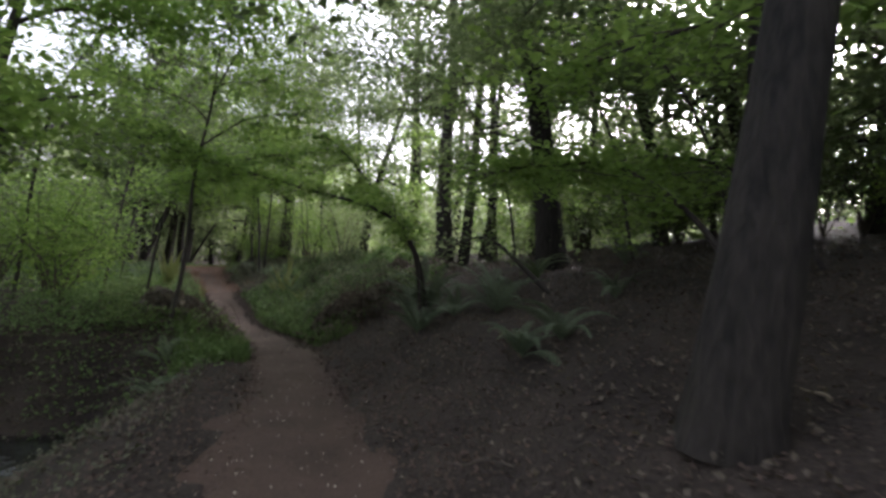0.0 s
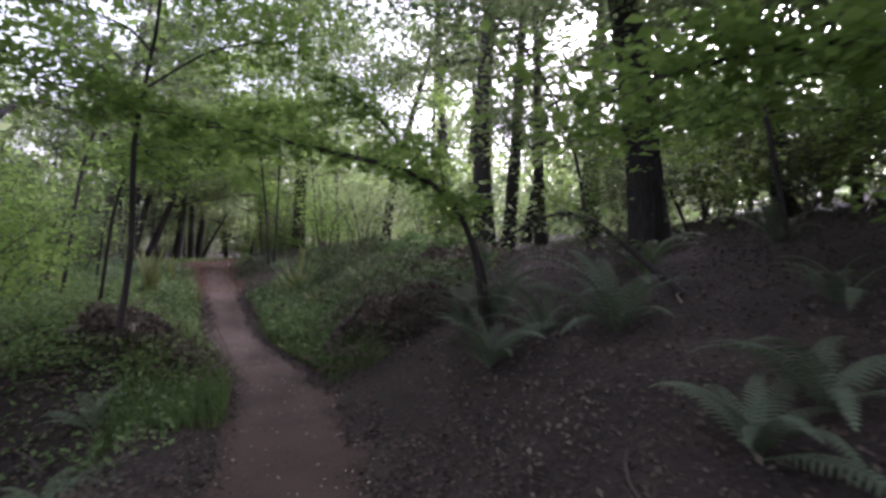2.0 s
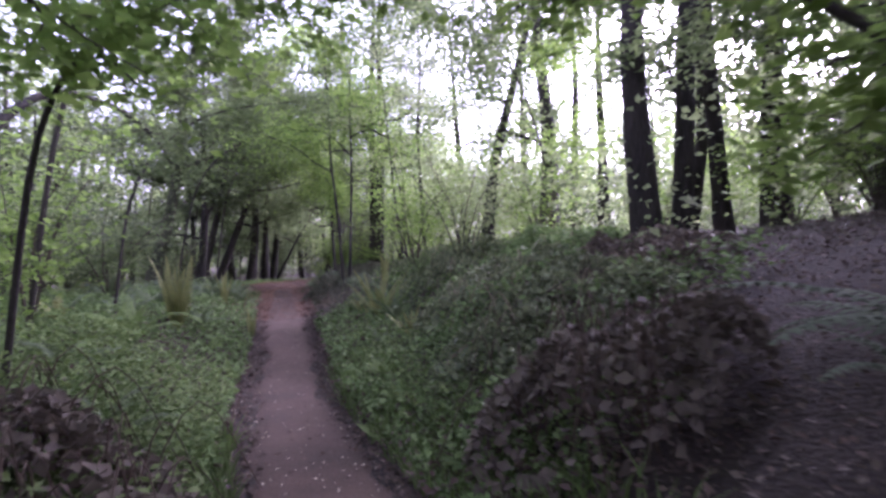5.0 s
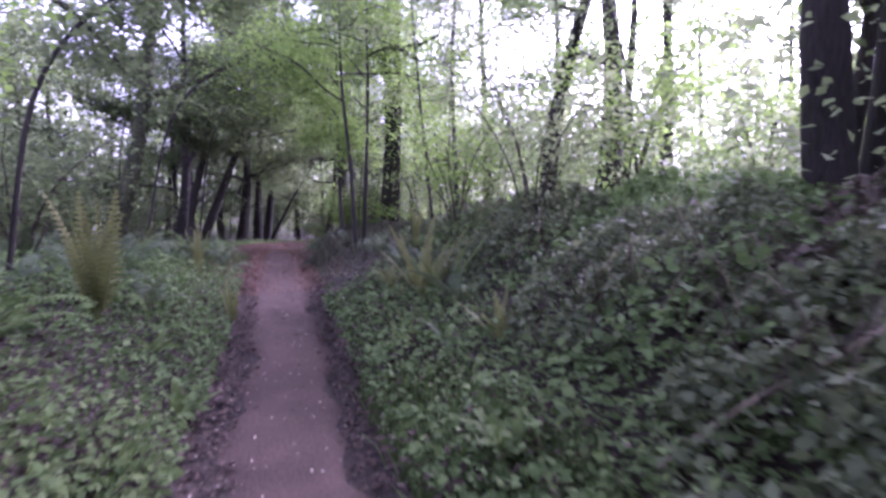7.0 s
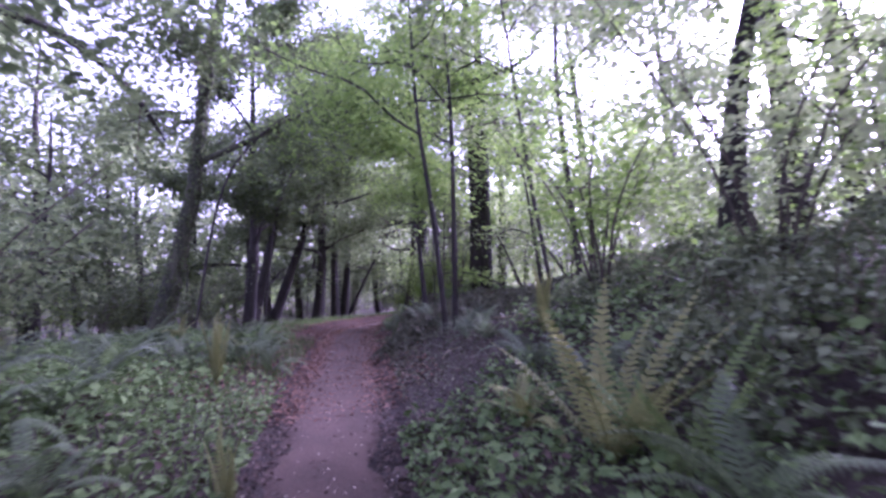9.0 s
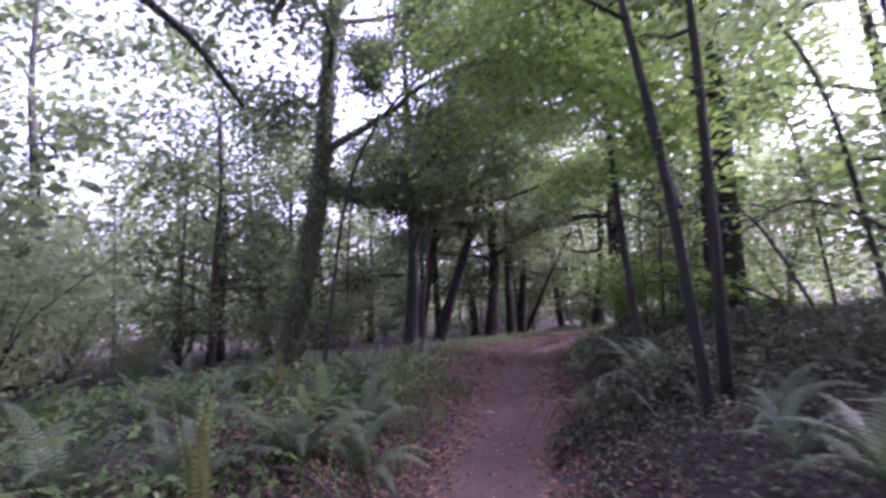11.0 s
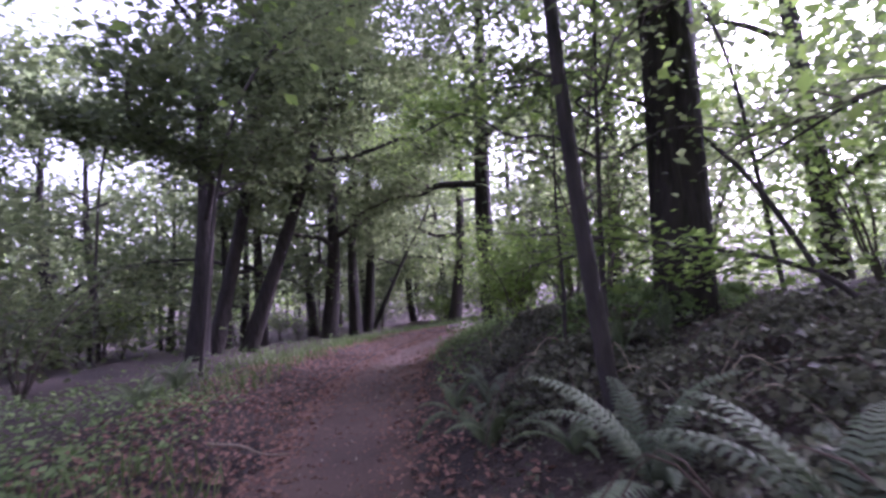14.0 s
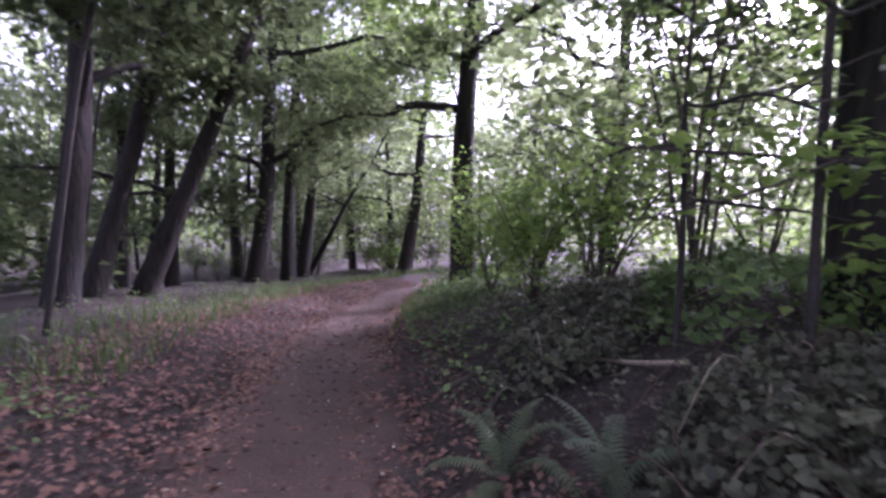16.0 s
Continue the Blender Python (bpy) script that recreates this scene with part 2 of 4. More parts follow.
gx, gy = grown(-26, 10, .3, 1500), grown(-4, 44, .3, 1500)
GX, GY = np.meshgrid(gx, gy, indexing="ij")
flat = np.stack([GX.ravel(), GY.ravel()], 1)
GZ = height(flat)
gi, gj = np.meshgrid(np.arange(len(gx) - 1), np.arange(len(gy) - 1), indexing="ij")
gk = gi * len(gy) + gj
gf = np.stack([gk, gk + len(gy), gk + len(gy) + 1, gk + 1], -1).reshape(-1, 4)
tagged(new("ground", mesh("ground", np.column_stack([flat, GZ]), gf, M_SOIL, True)), "dark woodland soil rising to a bank", "ground", kind="structure")


def ribbon(name, mid, half, material, lift, across=9, ragged=.12):
    """A worn strip that follows the land, with uneven edges."""
    t = np.gradient(mid[:, :2], axis=0)
    t /= np.linalg.norm(t, axis=1)[:, None]
    right = np.stack([t[:, 1], -t[:, 0]], 1)
    s = np.arange(len(mid)) * .25
    el = half + ragged * (np.sin(s * 2.1) * .5 + np.sin(s * 5.3 + 1) * .4 + RNG.normal(0, .35, len(s)))
    er = half + ragged * (np.sin(s * 1.7 + 2) * .5 + np.sin(s * 4.6) * .4 + RNG.normal(0, .35, len(s)))
    u = np.linspace(-1, 1, across)
    off = np.where(u < 0, u * el[:, None], u * er[:, None])
    xy = mid[:, None, :2] + off[..., None] * right[:, None, :]
    z = height(xy.reshape(-1, 2)).reshape(off.shape) + lift * (1 - np.abs(u) ** 6 * 1.6)
    v = np.concatenate([xy, z[..., None]], 2).reshape(-1, 3)
    i, j = np.meshgrid(np.arange(len(mid) - 1), np.arange(across - 1), indexing="ij")
    k = i * across + j
    f = np.stack([k, k + 1, k + across + 1, k + across], -1).reshape(-1, 4)
    return mesh(name, v, f, material, True)


in_way = (MID[:, 1] > -14) & (MID[:, 1] < 60)
half = np.interp(MID[in_way, 1], [0, 5, 9, 13, 17, 20, 24, 30], [.85, .72, .46, .39, .53, .72, .8, .75])
tagged(new("path", ribbon("path", MID[in_way], half, M_WAY, .03)), "narrow trodden earth footpath, mauve-brown, with scattered fallen leaves", "path", kind="structure")
TRACK = line([(-16.5, 17.5, 0), (-19.4, 22.5, 0), (-22.2, 27, 0), (-24.2, 29.8, 0), (-24.6, 32, 0), (-23.6, 33.9, 0), (-22.4, 35.0, 0), (-21.6, 35.9, 0)])
tagged(new("side_track", ribbon("side_track", TRACK, .7 * np.ones(len(TRACK)), M_TRACK, .05)), "pale second track behind the leaning trees", "path", kind="structure")

def off_track(x, y):
    return float(np.min(np.hypot(TRACK[:, 0] - x, TRACK[:, 1] - y)))


wx, wy = np.meshgrid(np.linspace(-16, -2.4, 40), np.linspace(-12, 8.5, 60), indexing="ij")
wf = np.stack([(np.arange(39)[:, None] * 60 + np.arange(59)).ravel() + k for k in (0, 60, 61, 1)], 1)
tagged(new("water", mesh("water", np.stack([wx.ravel(), wy.ravel(), -.68 + .006 * waves(wx.ravel() * 3, wy.ravel() * 3)], 1), wf, M_WATER, True)), "dark still stream water glinting with sky", "water", kind="structure")


# ---- trees ----
def boughs(stem, radius, count, reach, low, rise=.35, twigs=5):
    """Main limbs from a stem, with sub-branches: list of (path, radii), and the places where sprays of leaves sit."""
    limbs, fine, sprays = [], [], []
    n = len(stem)
    turn = RNG.uniform(0, 6.28)
    for k in range(count):
        u = low + (1 - low) * (k + RNG.uniform(.1, .9)) / count
        i = min(int(u * (n - 1)), n - 1)
        p0 = stem[i]
        az = turn + k * 2.4 + RNG.normal(0, .3)
        length = reach * (1.15 - .6 * (u - low) / (1 - low)) * RNG.uniform(.75, 1.2)
        e = rise + RNG.normal(0, .18) + .5 * (u - low)
        d = np.array([np.cos(az), np.sin(az), 0])
        q = [p0]
        for step in range(1, 5):
            w = step / 4
            q.append(p0 + d * length * w + np.array([0, 0, length * (e * w - .28 * w * w)]) + RNG.normal(0, .06 * length, 3) * [1, 1, .6])
        c = curve(q, 10)
        r = radius[i] * .48 * (1 - np.linspace(0, .9, 10)) + .006
        limbs.append((c, r))
        for t in range(twigs):
            w = .3 + .7 * (t + RNG.uniform(0, 1)) / twigs
            j = min(int(w * 9), 9)
            side = az + RNG.choice([-1, 1]) * RNG.uniform(.4, 1.2)
            tl = length * RNG.uniform(.25, .5)
            e2 = RNG.normal(.05, .25)
            end = c[j] + tl * np.array([np.cos(side), np.sin(side), e2])
            mid = (c[j] + end) / 2 + RNG.normal(0, .05 * tl, 3)
            tc = curve([c[j], mid, end], 5)
            fine.append((tc, np.linspace(max(r[j] * .5, .008), .004, 5)))
            sprays.append(tc[1:])
        sprays.append(c[5:])
    return limbs, fine, sprays


def spray_leaves(sprays, count, wide, thick):
    pts = np.concatenate(sprays)
    k = RNG.integers(0, len(pts), count)
    return pts[k] + RNG.normal(0, 1, (count, 3)) * [wide, wide, thick]


def tree(x, y, tall, girth, lean=(0, 0), bark=None, leaf=None, limbs=9, reach=3.2, low=.3, count=6000, size=.11, bend=.15, label="", name="tree", group="woodland trees",
         stems=None, sides=12, wide=.32, thick=.16, rise=.35, twigs=5, ivy=0):
    """A tree: tapered stem (or several), limbs, twigs and a crown of separate leaves. lean: metres by which the top stands off the foot."""
    bark, leaf = bark or M_BARK, leaf or M_CANOPY
    z = ground_z(x, y) - .08
    ob = thing(name, x, y, z, label or "tall woodland tree with dark rough bark and green crown", "tree", group)
    all_sprays = []
    twig_pieces = []
    for sx, sy, sl, sg in stems or [(0, 0, lean, girth)]:
        top = tall * RNG.uniform(.92, 1.05)
        pts = [(sx, sy, 0)]
        for w in (.25, .5, .75, 1):
            pts.append((sx + sl[0] * w + RNG.normal(0, bend * .5), sy + sl[1] * w + RNG.normal(0, bend * .5), top * w))
        c = curve(pts, 26)
        r = sg / 2 * (1 - .8 * np.linspace(0, 1, 26) ** 1.2)
        v, f = tube(c, r, sides, .035, sg > .2)
        part("trunk", mesh("trunk", v, f, bark, True), ob)
        if ivy:
            k = RNG.integers(0, 17, ivy)
            a, w = RNG.uniform(0, 6.28, ivy), r[k] + np.abs(RNG.normal(.02, .05, ivy))
            at = c[k] + (c[k + 1] - c[k]) * RNG.uniform(0, 1, (ivy, 1)) + np.stack([np.cos(a) * w, np.sin(a) * w, 0 * a], 1)
            v, f = leaves(at, .075, 1.1, .8)
            part("ivy", mesh("ivy", v, f, M_DEEP), ob, "dark ivy leaves climbing the trunk")
        lb, fine, sp = boughs(c, r, limbs, reach, low, rise, twigs)
        for path, rad in lb:
            v, f = tube(path, rad, 6, .04)
            part("limb", mesh("limb", v, f, bark, True), ob)
        twig_pieces += [tube(p, q, 3) for p, q in fine]
        all_sprays += sp
    v, f = joined(twig_pieces)
    part("brushwood", mesh("brushwood", v, f, M_TWIG), ob)
    v, f = leaves(spray_leaves(all_sprays, count, wide, thick), size * (1.12 if size >= .11 else 1.05))
    part("crown", mesh("crown", v, f, leaf), ob)
    return ob


def spread_tree(ob, places, group=""):
    for x, y, turn, s in places:
        copy_thing(ob, pose(x, y, ground_z(x, y) - .1, 0, 0, turn) @ Matrix.Scale(s, 4))


def bough(name, points, radius, count, size, leaf, label, side=.9, twigs=9, wide=.14, droop=-.1, bark=None, group="", flat=.07):
    """One arching stem that rises from the ground, with side twigs and flat sprays of leaves."""
    p = np.array(points, float)
    ob = thing(name, *p[0], label, "branch", group)
    c = curve(p - p[0], 24)
    v, f = tube(c, radius * (1 - .85 * np.linspace(0, 1, 24)) + .003, 7, .03)
    part("stem", mesh("stem", v, f, bark or M_SMOOTH, True), ob)
    pieces, sprays = [], [c[10:]]
    for k in range(twigs):
        i = 7 + int(16 * k / twigs)
        a = math.atan2(*(c[min(i + 1, 23)] - c[i - 1])[[1, 0]]) + RNG.choice([-1, 1]) * RNG.uniform(.4, 1.1)
        n = side * RNG.uniform(.5, 1.2)
        end = c[i] + n * np.array([math.cos(a), math.sin(a), droop + RNG.normal(0, .2)])
        t = curve([c[i], (c[i] + end) / 2 + RNG.normal(0, .05, 3) + [0, 0, .06], end], 6)
        pieces.append(tube(t, np.linspace(.009, .003, 6), 4))
        sprays.append(t)
    v, f = joined(pieces)
    part("brushwood", mesh("brushwood", v, f, M_TWIG), ob)
    if count:
        v, f = leaves(spray_leaves(sprays, count, wide, flat), size, .45)
        part("leaves", mesh("leaves", v, f, leaf), ob)
    return ob


def shrub(x, y, tall, wide, count, size, leaf, label, name="shrub", stems=7, group="", low=.15, bark=None):
    z = ground_z(x, y) - .04
    ob = thing(name, x, y, z, label, "shrub", group)
    pieces, sprays = [], []
    for k in range(stems):
        a = k * 2.4 + RNG.normal(0, .3)
        n = wide * RNG.uniform(.4, 1)
        h = tall * RNG.uniform(.65, 1.05)
        c = curve([(0, 0, 0), (n * .35 * math.cos(a), n * .35 * math.sin(a), h * .55), (n * math.cos(a + .3), n * math.sin(a + .3), h)], 10)
        c += np.cumsum(RNG.normal(0, .015, c.shape), 0)
        v, f = tube(c, np.linspace(.02, .005, 10), 5)
        part("stem", mesh("stem", v, f, bark or M_TWIG, True), ob)
        sprays.append(c[int(10 * low) + 2:])
        for t in range(4):
            i = RNG.integers(4, 10)
            b = RNG.uniform(0, 6.28)
            e = c[i] + wide * .4 * RNG.uniform(.4, 1) * np.array([math.cos(b), math.sin(b), RNG.normal(.1, .3)])
            tw = curve([c[i], e], 4)
            pieces.append(tube(tw, np.linspace(.008, .003, 4), 4))
            sprays.append(tw)
    v, f = joined(pieces)
    part("brushwood", mesh("brushwood", v, f, bark or M_TWIG), ob)
    if count:
        v, f = leaves(spray_leaves(sprays, count, .16 * wide, .12 * tall), size)
        part("leaves", mesh("leaves", v, f, leaf), ob)
    return ob


def bramble(x, y, rx, ry, tall, count, size, leaf, label, turn=0.0, stalks=26, group="bramble thickets"):
    """A heap of arching canes under a rough, open shell of leaves that follows the land."""
    z = ground_z(x, y)
    ob = thing("bramble_thicket", x, y, z, label, "bramble", group)
    ca, sa = math.cos(turn), math.sin(turn)

    def lay(u, v):
        return u * rx * ca - v * ry * sa, u * rx * sa + v * ry * ca

    a, q = RNG.uniform(0, 2 * np.pi, count * 2), np.sqrt(RNG.uniform(0, 1, count * 2))
    px, py = lay(q * np.cos(a), q * np.sin(a))
    clump = waves(px * 4.3 + 3 * x, py * 4.3 + 3 * y) + .5 * waves(px * 9 + y, py * 9 + x)
    keep = np.argsort(-(clump + RNG.normal(0, .45, len(clump))))[:count]
    q, px, py, clump = q[keep], px[keep], py[keep], clump[keep]
    dome = (.88 + .22 * np.clip(clump, -1, 1)) * tall * np.sqrt(np.clip(1 - q ** 2.4, 0, 1)) * (1 + .28 * waves(px * 2.2 + x, py * 2.2 + y))
    dz = height(np.stack([px + x, py + y], 1)) - z
    at = np.stack([px, py, dz + dome * (1 - np.abs(RNG.normal(0, .22, count))) + .03], 1)
    v, f = leaves(at, size * 1.05, .8, .72, .55)
    part("leaves", mesh("leaves", v, f, leaf), ob)
    for k in range(stalks):
        a0, q0 = RNG.uniform(0, 6.28), math.sqrt(RNG.uniform(0, .5))
        bx, by = lay(q0 * math.cos(a0), q0 * math.sin(a0))
        a1 = RNG.uniform(0, 6.28)
        n = RNG.uniform(.25, .75)
        h = tall * RNG.uniform(.7, 1.15)
        ex, ey = bx + n * math.cos(a1), by + n * math.sin(a1)
        zb, ze = (float(g) - z for g in height([(bx + x, by + y), (ex + x, ey + y)]))
        c = curve([(bx, by, zb), ((bx + ex) / 2, (by + ey) / 2, zb + h), (ex, ey, ze + h * RNG.uniform(.1, .6))], 9)
        v, f = tube(c, np.linspace(.006, .003, 9), 4)
        part("cane", mesh("cane", v, f, M_DEAD if leaf == M_DRYLEAF or k % 4 else M_STRAW), ob)
    return ob


# ---- ferns ----
def frond_mesh(material, curl, upright, pairs=24, width=.17, length=1.0):
    """One frond: a bowed rib with tapering leaflets on both sides, growing along x."""
    u = np.linspace(0, 1, 12)
    ang = upright - curl * u ** 1.3
    step = length / 11
    c = np.stack([np.concatenate([[0], np.cumsum(np.cos(ang[:-1]) * step)]), .03 * np.sin(u * 4), np.concatenate([[0], np.cumsum(np.sin(ang[:-1]) * step)])], 1)
    v, f = tube(c, np.linspace(.008, .002, 12), 3)
    f = np.concatenate([f[:, [0, 1, 2]], f[:, [0, 2, 3]]])
    vs, fs, k = [v], [f], len(v)
    for j in range(pairs):
        w = .12 + .87 * j / (pairs - 1)
        p = np.array([np.interp(w, u, c[:, q]) for q in range(3)])
        a = np.interp(w, u, ang)
        fwd, nrm = np.array([math.cos(a), 0, math.sin(a)]), np.array([-math.sin(a), 0, math.cos(a)])
        n = width * min(1, (w - .04) / .22) * (1 - w) ** .62 * RNG.uniform(.88, 1.1) + .008
        b = length * .87 / pairs * .4
        for s in (-1, 1):
            out = np.array([0, s, 0]) * .93 + fwd * .36
            sag = nrm * (-.18 * n)
            base, tip = p - fwd * b, p + out * n + sag
            vs.append(np.array([base, p + out * n * .45 + nrm * .06 * n - fwd * b * .8, tip, p + out * n * .5 + nrm * .06 * n + fwd * b * .9, p + fwd * b]))
            t = np.array([[0, 1, 3], [1, 2, 3], [0, 3, 4]])
            fs.append((t if s > 0 else t[:, ::-1]) + k)
            k += 5
    return mesh("frond", np.concatenate(vs), np.concatenate(fs), material)


FRONDS = {}
for kind, material in (("green", M_FERN), ("dusky", M_FERNDARK), ("gold", M_FERNGOLD), ("fresh", M_FERNFRESH)):
    FRONDS[kind] = [frond_mesh(material, c, e) for c, e in ((1.5, 1.36), (2.0, 1.3), (1.4, 1.08), (1.7, .9))]
    FRONDS[kind + "_tall"] = [frond_mesh(material, c, e, 22, .1) for c, e in ((.12, 1.55), (.25, 1.52), (.45, 1.47))]


def fern(x, y, kind="green", size=.8, fronds=9, label="", tilt=0.0, group="ferns", lift=0.0):
    z = ground_z(x, y) + lift - .02
    ob = thing("fern", x, y, z, label or "green fern with arching fronds on the bank", "fern", group)
    turn = RNG.uniform(0, 360)
    for k in range(fronds):
        me = FRONDS[kind][RNG.integers(0, len(FRONDS[kind]))]
        fr = part("frond", me, ob)
        s = size * RNG.uniform(.75, 1.15)
        fr.matrix_local = pose(0, 0, 0, RNG.normal(0, 4 if "tall" in kind else 9), RNG.normal(tilt, 4 if "tall" in kind else 9), turn + 360 * k / fronds + RNG.normal(0, 13)) @ Matrix.Diagonal((s, s, s, 1))
    return ob


# ---- trees that stand by the path ----
RNG = np.random.default_rng(11)
tree(1.5, 3.42, 11, .42, (1.2, .3), leaf=M_DEEP, limbs=9, reach=4, low=.33, count=11200, size=.12, label="thick dark trunk close beside the path")
tree(2.1, 10.7, 12, .5, (-2.0, -.4), limbs=9, reach=3.6, low=.35, count=10400, ivy=500, label="dark leaning tree on the bank")
tree(-.1, 16.3, 13, .5, stems=[(0, 0, (-.4, .2), .48), (.55, .1, (.5, .3), .34)], limbs=7, reach=3.4, low=.34, count=11200, label="twin-stemmed dark tree on the bank top", bark=M_BARK)
tree(3.5, 19.8, 13, .55, (.2, 0), limbs=9, reach=3.5, count=8000, size=.13)
tree(1.2, 18.6, 11, .26, (.8, .3), limbs=7, reach=2.6, count=4800, size=.13, label="slim leaning tree on the bank top")
tree(5.0, 12.2, 11, .3, (-2.2, .5), limbs=8, reach=3, count=8000, label="slim dark tree leaning over the bank")
tree(6.6, 11.0, 11, .32, (-2.4, .2), limbs=8, reach=3, count=8000, label="slim dark tree leaning over the bank")
tree(4.2, 7.6, 10, .22, (-1, -.5), limbs=8, reach=2.8, count=7200, low=.28, label="slender tree on the shaded bank")
tree(-1.75, 22.6, 14, .52, (-.3, 1.4), limbs=7, reach=3, low=.5, count=4800, size=.13, label="tall bare-stemmed tree on the shelf")
tree(1.5, 17.3, 12, .3, (-.6, .4), limbs=7, reach=2.6, low=.45, count=4000, label="straight dark tree on the bank top")
tree(.3, 25.5, 14, .4, (.2, .5), limbs=6, reach=2.6, low=.55, count=3200, size=.13)
tree(-.6, 27.0, 14, .35, (.3, .1), limbs=6, reach=2.6, low=.55, count=3200, size=.13)
tree(-7.31, 19.45, 7.5, .1, stems=[(0, 0, (-.55, .2), .09), (.06, .22, (.05, .5), .095)], limbs=8, reach=2.2, low=.42, count=7200, size=.085, leaf=M_BRIGHT, bark=M_BARK,
     label="twin slender stems rising from the fern mound", bend=.08)
tree(-8.05, 24.2, 13, .5, stems=[(-.08, 0, (.1, .5), .34), (.1, .05, (.3, .4), .3)], limbs=7, reach=3.2, low=.36, count=10400, label="big double-stemmed tree on the bank edge", bend=.1)
tree(-8.6, 21.9, 8, .105, (-.35, .3), limbs=7, reach=1.9, low=.45, count=4160, size=.09, bark=M_BARK, leaf=M_BRIGHT, label="slim leaning sapling on the bank edge", bend=.06)
tree(-12.0, 30.3, 12, .45, (.5, 0), limbs=9, reach=3.3, low=.25, count=9600, size=.11, label="straight dark tree beside the bend", leaf=M_CANOPY)
tree(-15.6, 36.5, 12, .4, (1.6, 0), limbs=8, reach=3.2, count=7200, size=.13)
tree(-16.8, 25.9, 12, .35, (.3, .5), limbs=10, reach=3.2, low=.2, count=20000, size=.13, leaf=M_DEEP, label="dark spreading tree with low bare limbs", rise=.55)
tree(-17.5, 26.9, 12, .31, (1.9, 1.4), limbs=10, reach=3.3, low=.35, count=15000, size=.13, leaf=M_DEEP, label="dark trunk leaning beside its neighbour")
tree(-17.2, 27.6, 12, .33, (3.6, 2.4), limbs=10, reach=3.3, low=.4, count=16000, size=.13, leaf=M_CANOPY, label="strongly leaning dark trunk in the row", bend=.1)
tree(-18.85, 32.9, 12, .5, (.6, .4), limbs=9, reach=3.6, low=.22, count=17000, size=.14, label="dark tree with a crooked low limb")
tree(-18.7, 34.3, 12, .36, (.3, .3), limbs=8, reach=3, count=8000, size=.13)
tree(-19.0, 35.6, 12, .36, (.8, .2), limbs=8, reach=3, count=8000, size=.13)
tree(-19.4, 36.6, 6, .2, (3.0, 1.5), limbs=6, reach=2, count=4000, size=.12, label="low trunk leaning far over")
tree(-14.1, 20.1, 12, .36, (1.8, 1.6), limbs=9, reach=3.6, low=.28, count=17920, bark=M_IVYBARK, leaf=M_DEEP, ivy=2600, label="ivy-clad trunk leaning over the ferns", wide=.4, thick=.35)
tree(-5.4, 21.2, 8, .12, (-.2, .2), limbs=7, reach=1.8, low=.4, count=3200, size=.09, bark=M_SMOOTH, leaf=M_PALE, label="slim straight sapling on the bank")
tree(-5.75, 20.1, 7, .07, (-.9, .2), limbs=6, reach=1.5, low=.4, count=2400, size=.09, bark=M_SMOOTH, leaf=M_PALE, label="thin leaning sapling on the bank")
tree(-3.4, 19.6, 9, .3, (1.8, .6), limbs=7, reach=2.6, low=.3, count=5600, size=.1, leaf=M_BRIGHT)
tree(-4.3, 8.15, 5.2, .075, (.5, .1), limbs=8, reach=1.6, low=.44, count=7200, size=.085, bark=M_SMOOTH, leaf=M_BRIGHT, label="thin sapling with bright green leaves", bend=.07, rise=.5)
tree(-6.3, 6.2, 8, .2, (1.2, .6), limbs=10, reach=1.9, low=.34, count=12800, size=.1, bark=M_SMOOTH, leaf=M_BRIGHT, label="young tree leaning over the water", rise=.4)
tree(-5.6, 3.6, 7, .12, (.4, .9), limbs=10, reach=1.7, low=.36, count=9600, size=.09, bark=M_SMOOTH, leaf=M_BRIGHT, label="young green tree over the stream bank", rise=.4)

tree(-9.2, 23.9, 3.0, .04, (.1, .1), limbs=8, reach=.9, low=.35, count=500, size=.07, bark=M_SMOOTH, leaf=M_DEEP, label="thin sapling with level bare twigs", bend=.04, rise=.05)
tree(-8.75, 23.35, 4.6, .05, (.2, .2), limbs=13, reach=1.5, low=.36, count=2200, size=.075, bark=M_SMOOTH, leaf=M_DEEP, label="dark-leaved young tree above the brambles", bend=.05, rise=.1)

# ---- the wood beyond ----
RNG = np.random.default_rng(12)
kinds = [
    tree(-24, 18, 12, .4, (.5, .2), limbs=9, reach=3.8, low=.18, count=3900, size=.25, wide=.6, thick=.5, label="woodland tree with a full green crown"),
    tree(-27, 30, 11, .34, (-.6, .4), limbs=9, reach=3.6, low=.12, count=3900, size=.245, wide=.55, thick=.45, leaf=M_PALE, label="lighter green woodland tree"),
    tree(9, 22, 13, .42, (.3, -.4), limbs=8, reach=3.4, low=.16, count=3900, size=.245, wide=.55, thick=.45, leaf=M_CANOPY, label="tall woodland tree above the bank"),
    tree(-22, 6, 10, .3, (.3, .6), limbs=9, reach=3.6, low=.12, count=3900, size=.2, wide=.55, thick=.45, leaf=M_DEEP, label="dull green woodland tree"),
]
taken = [(-24, 18), (-27, 30), (9, 22), (-22, 6)]
rows = [[], [], [], []]
tries = 0
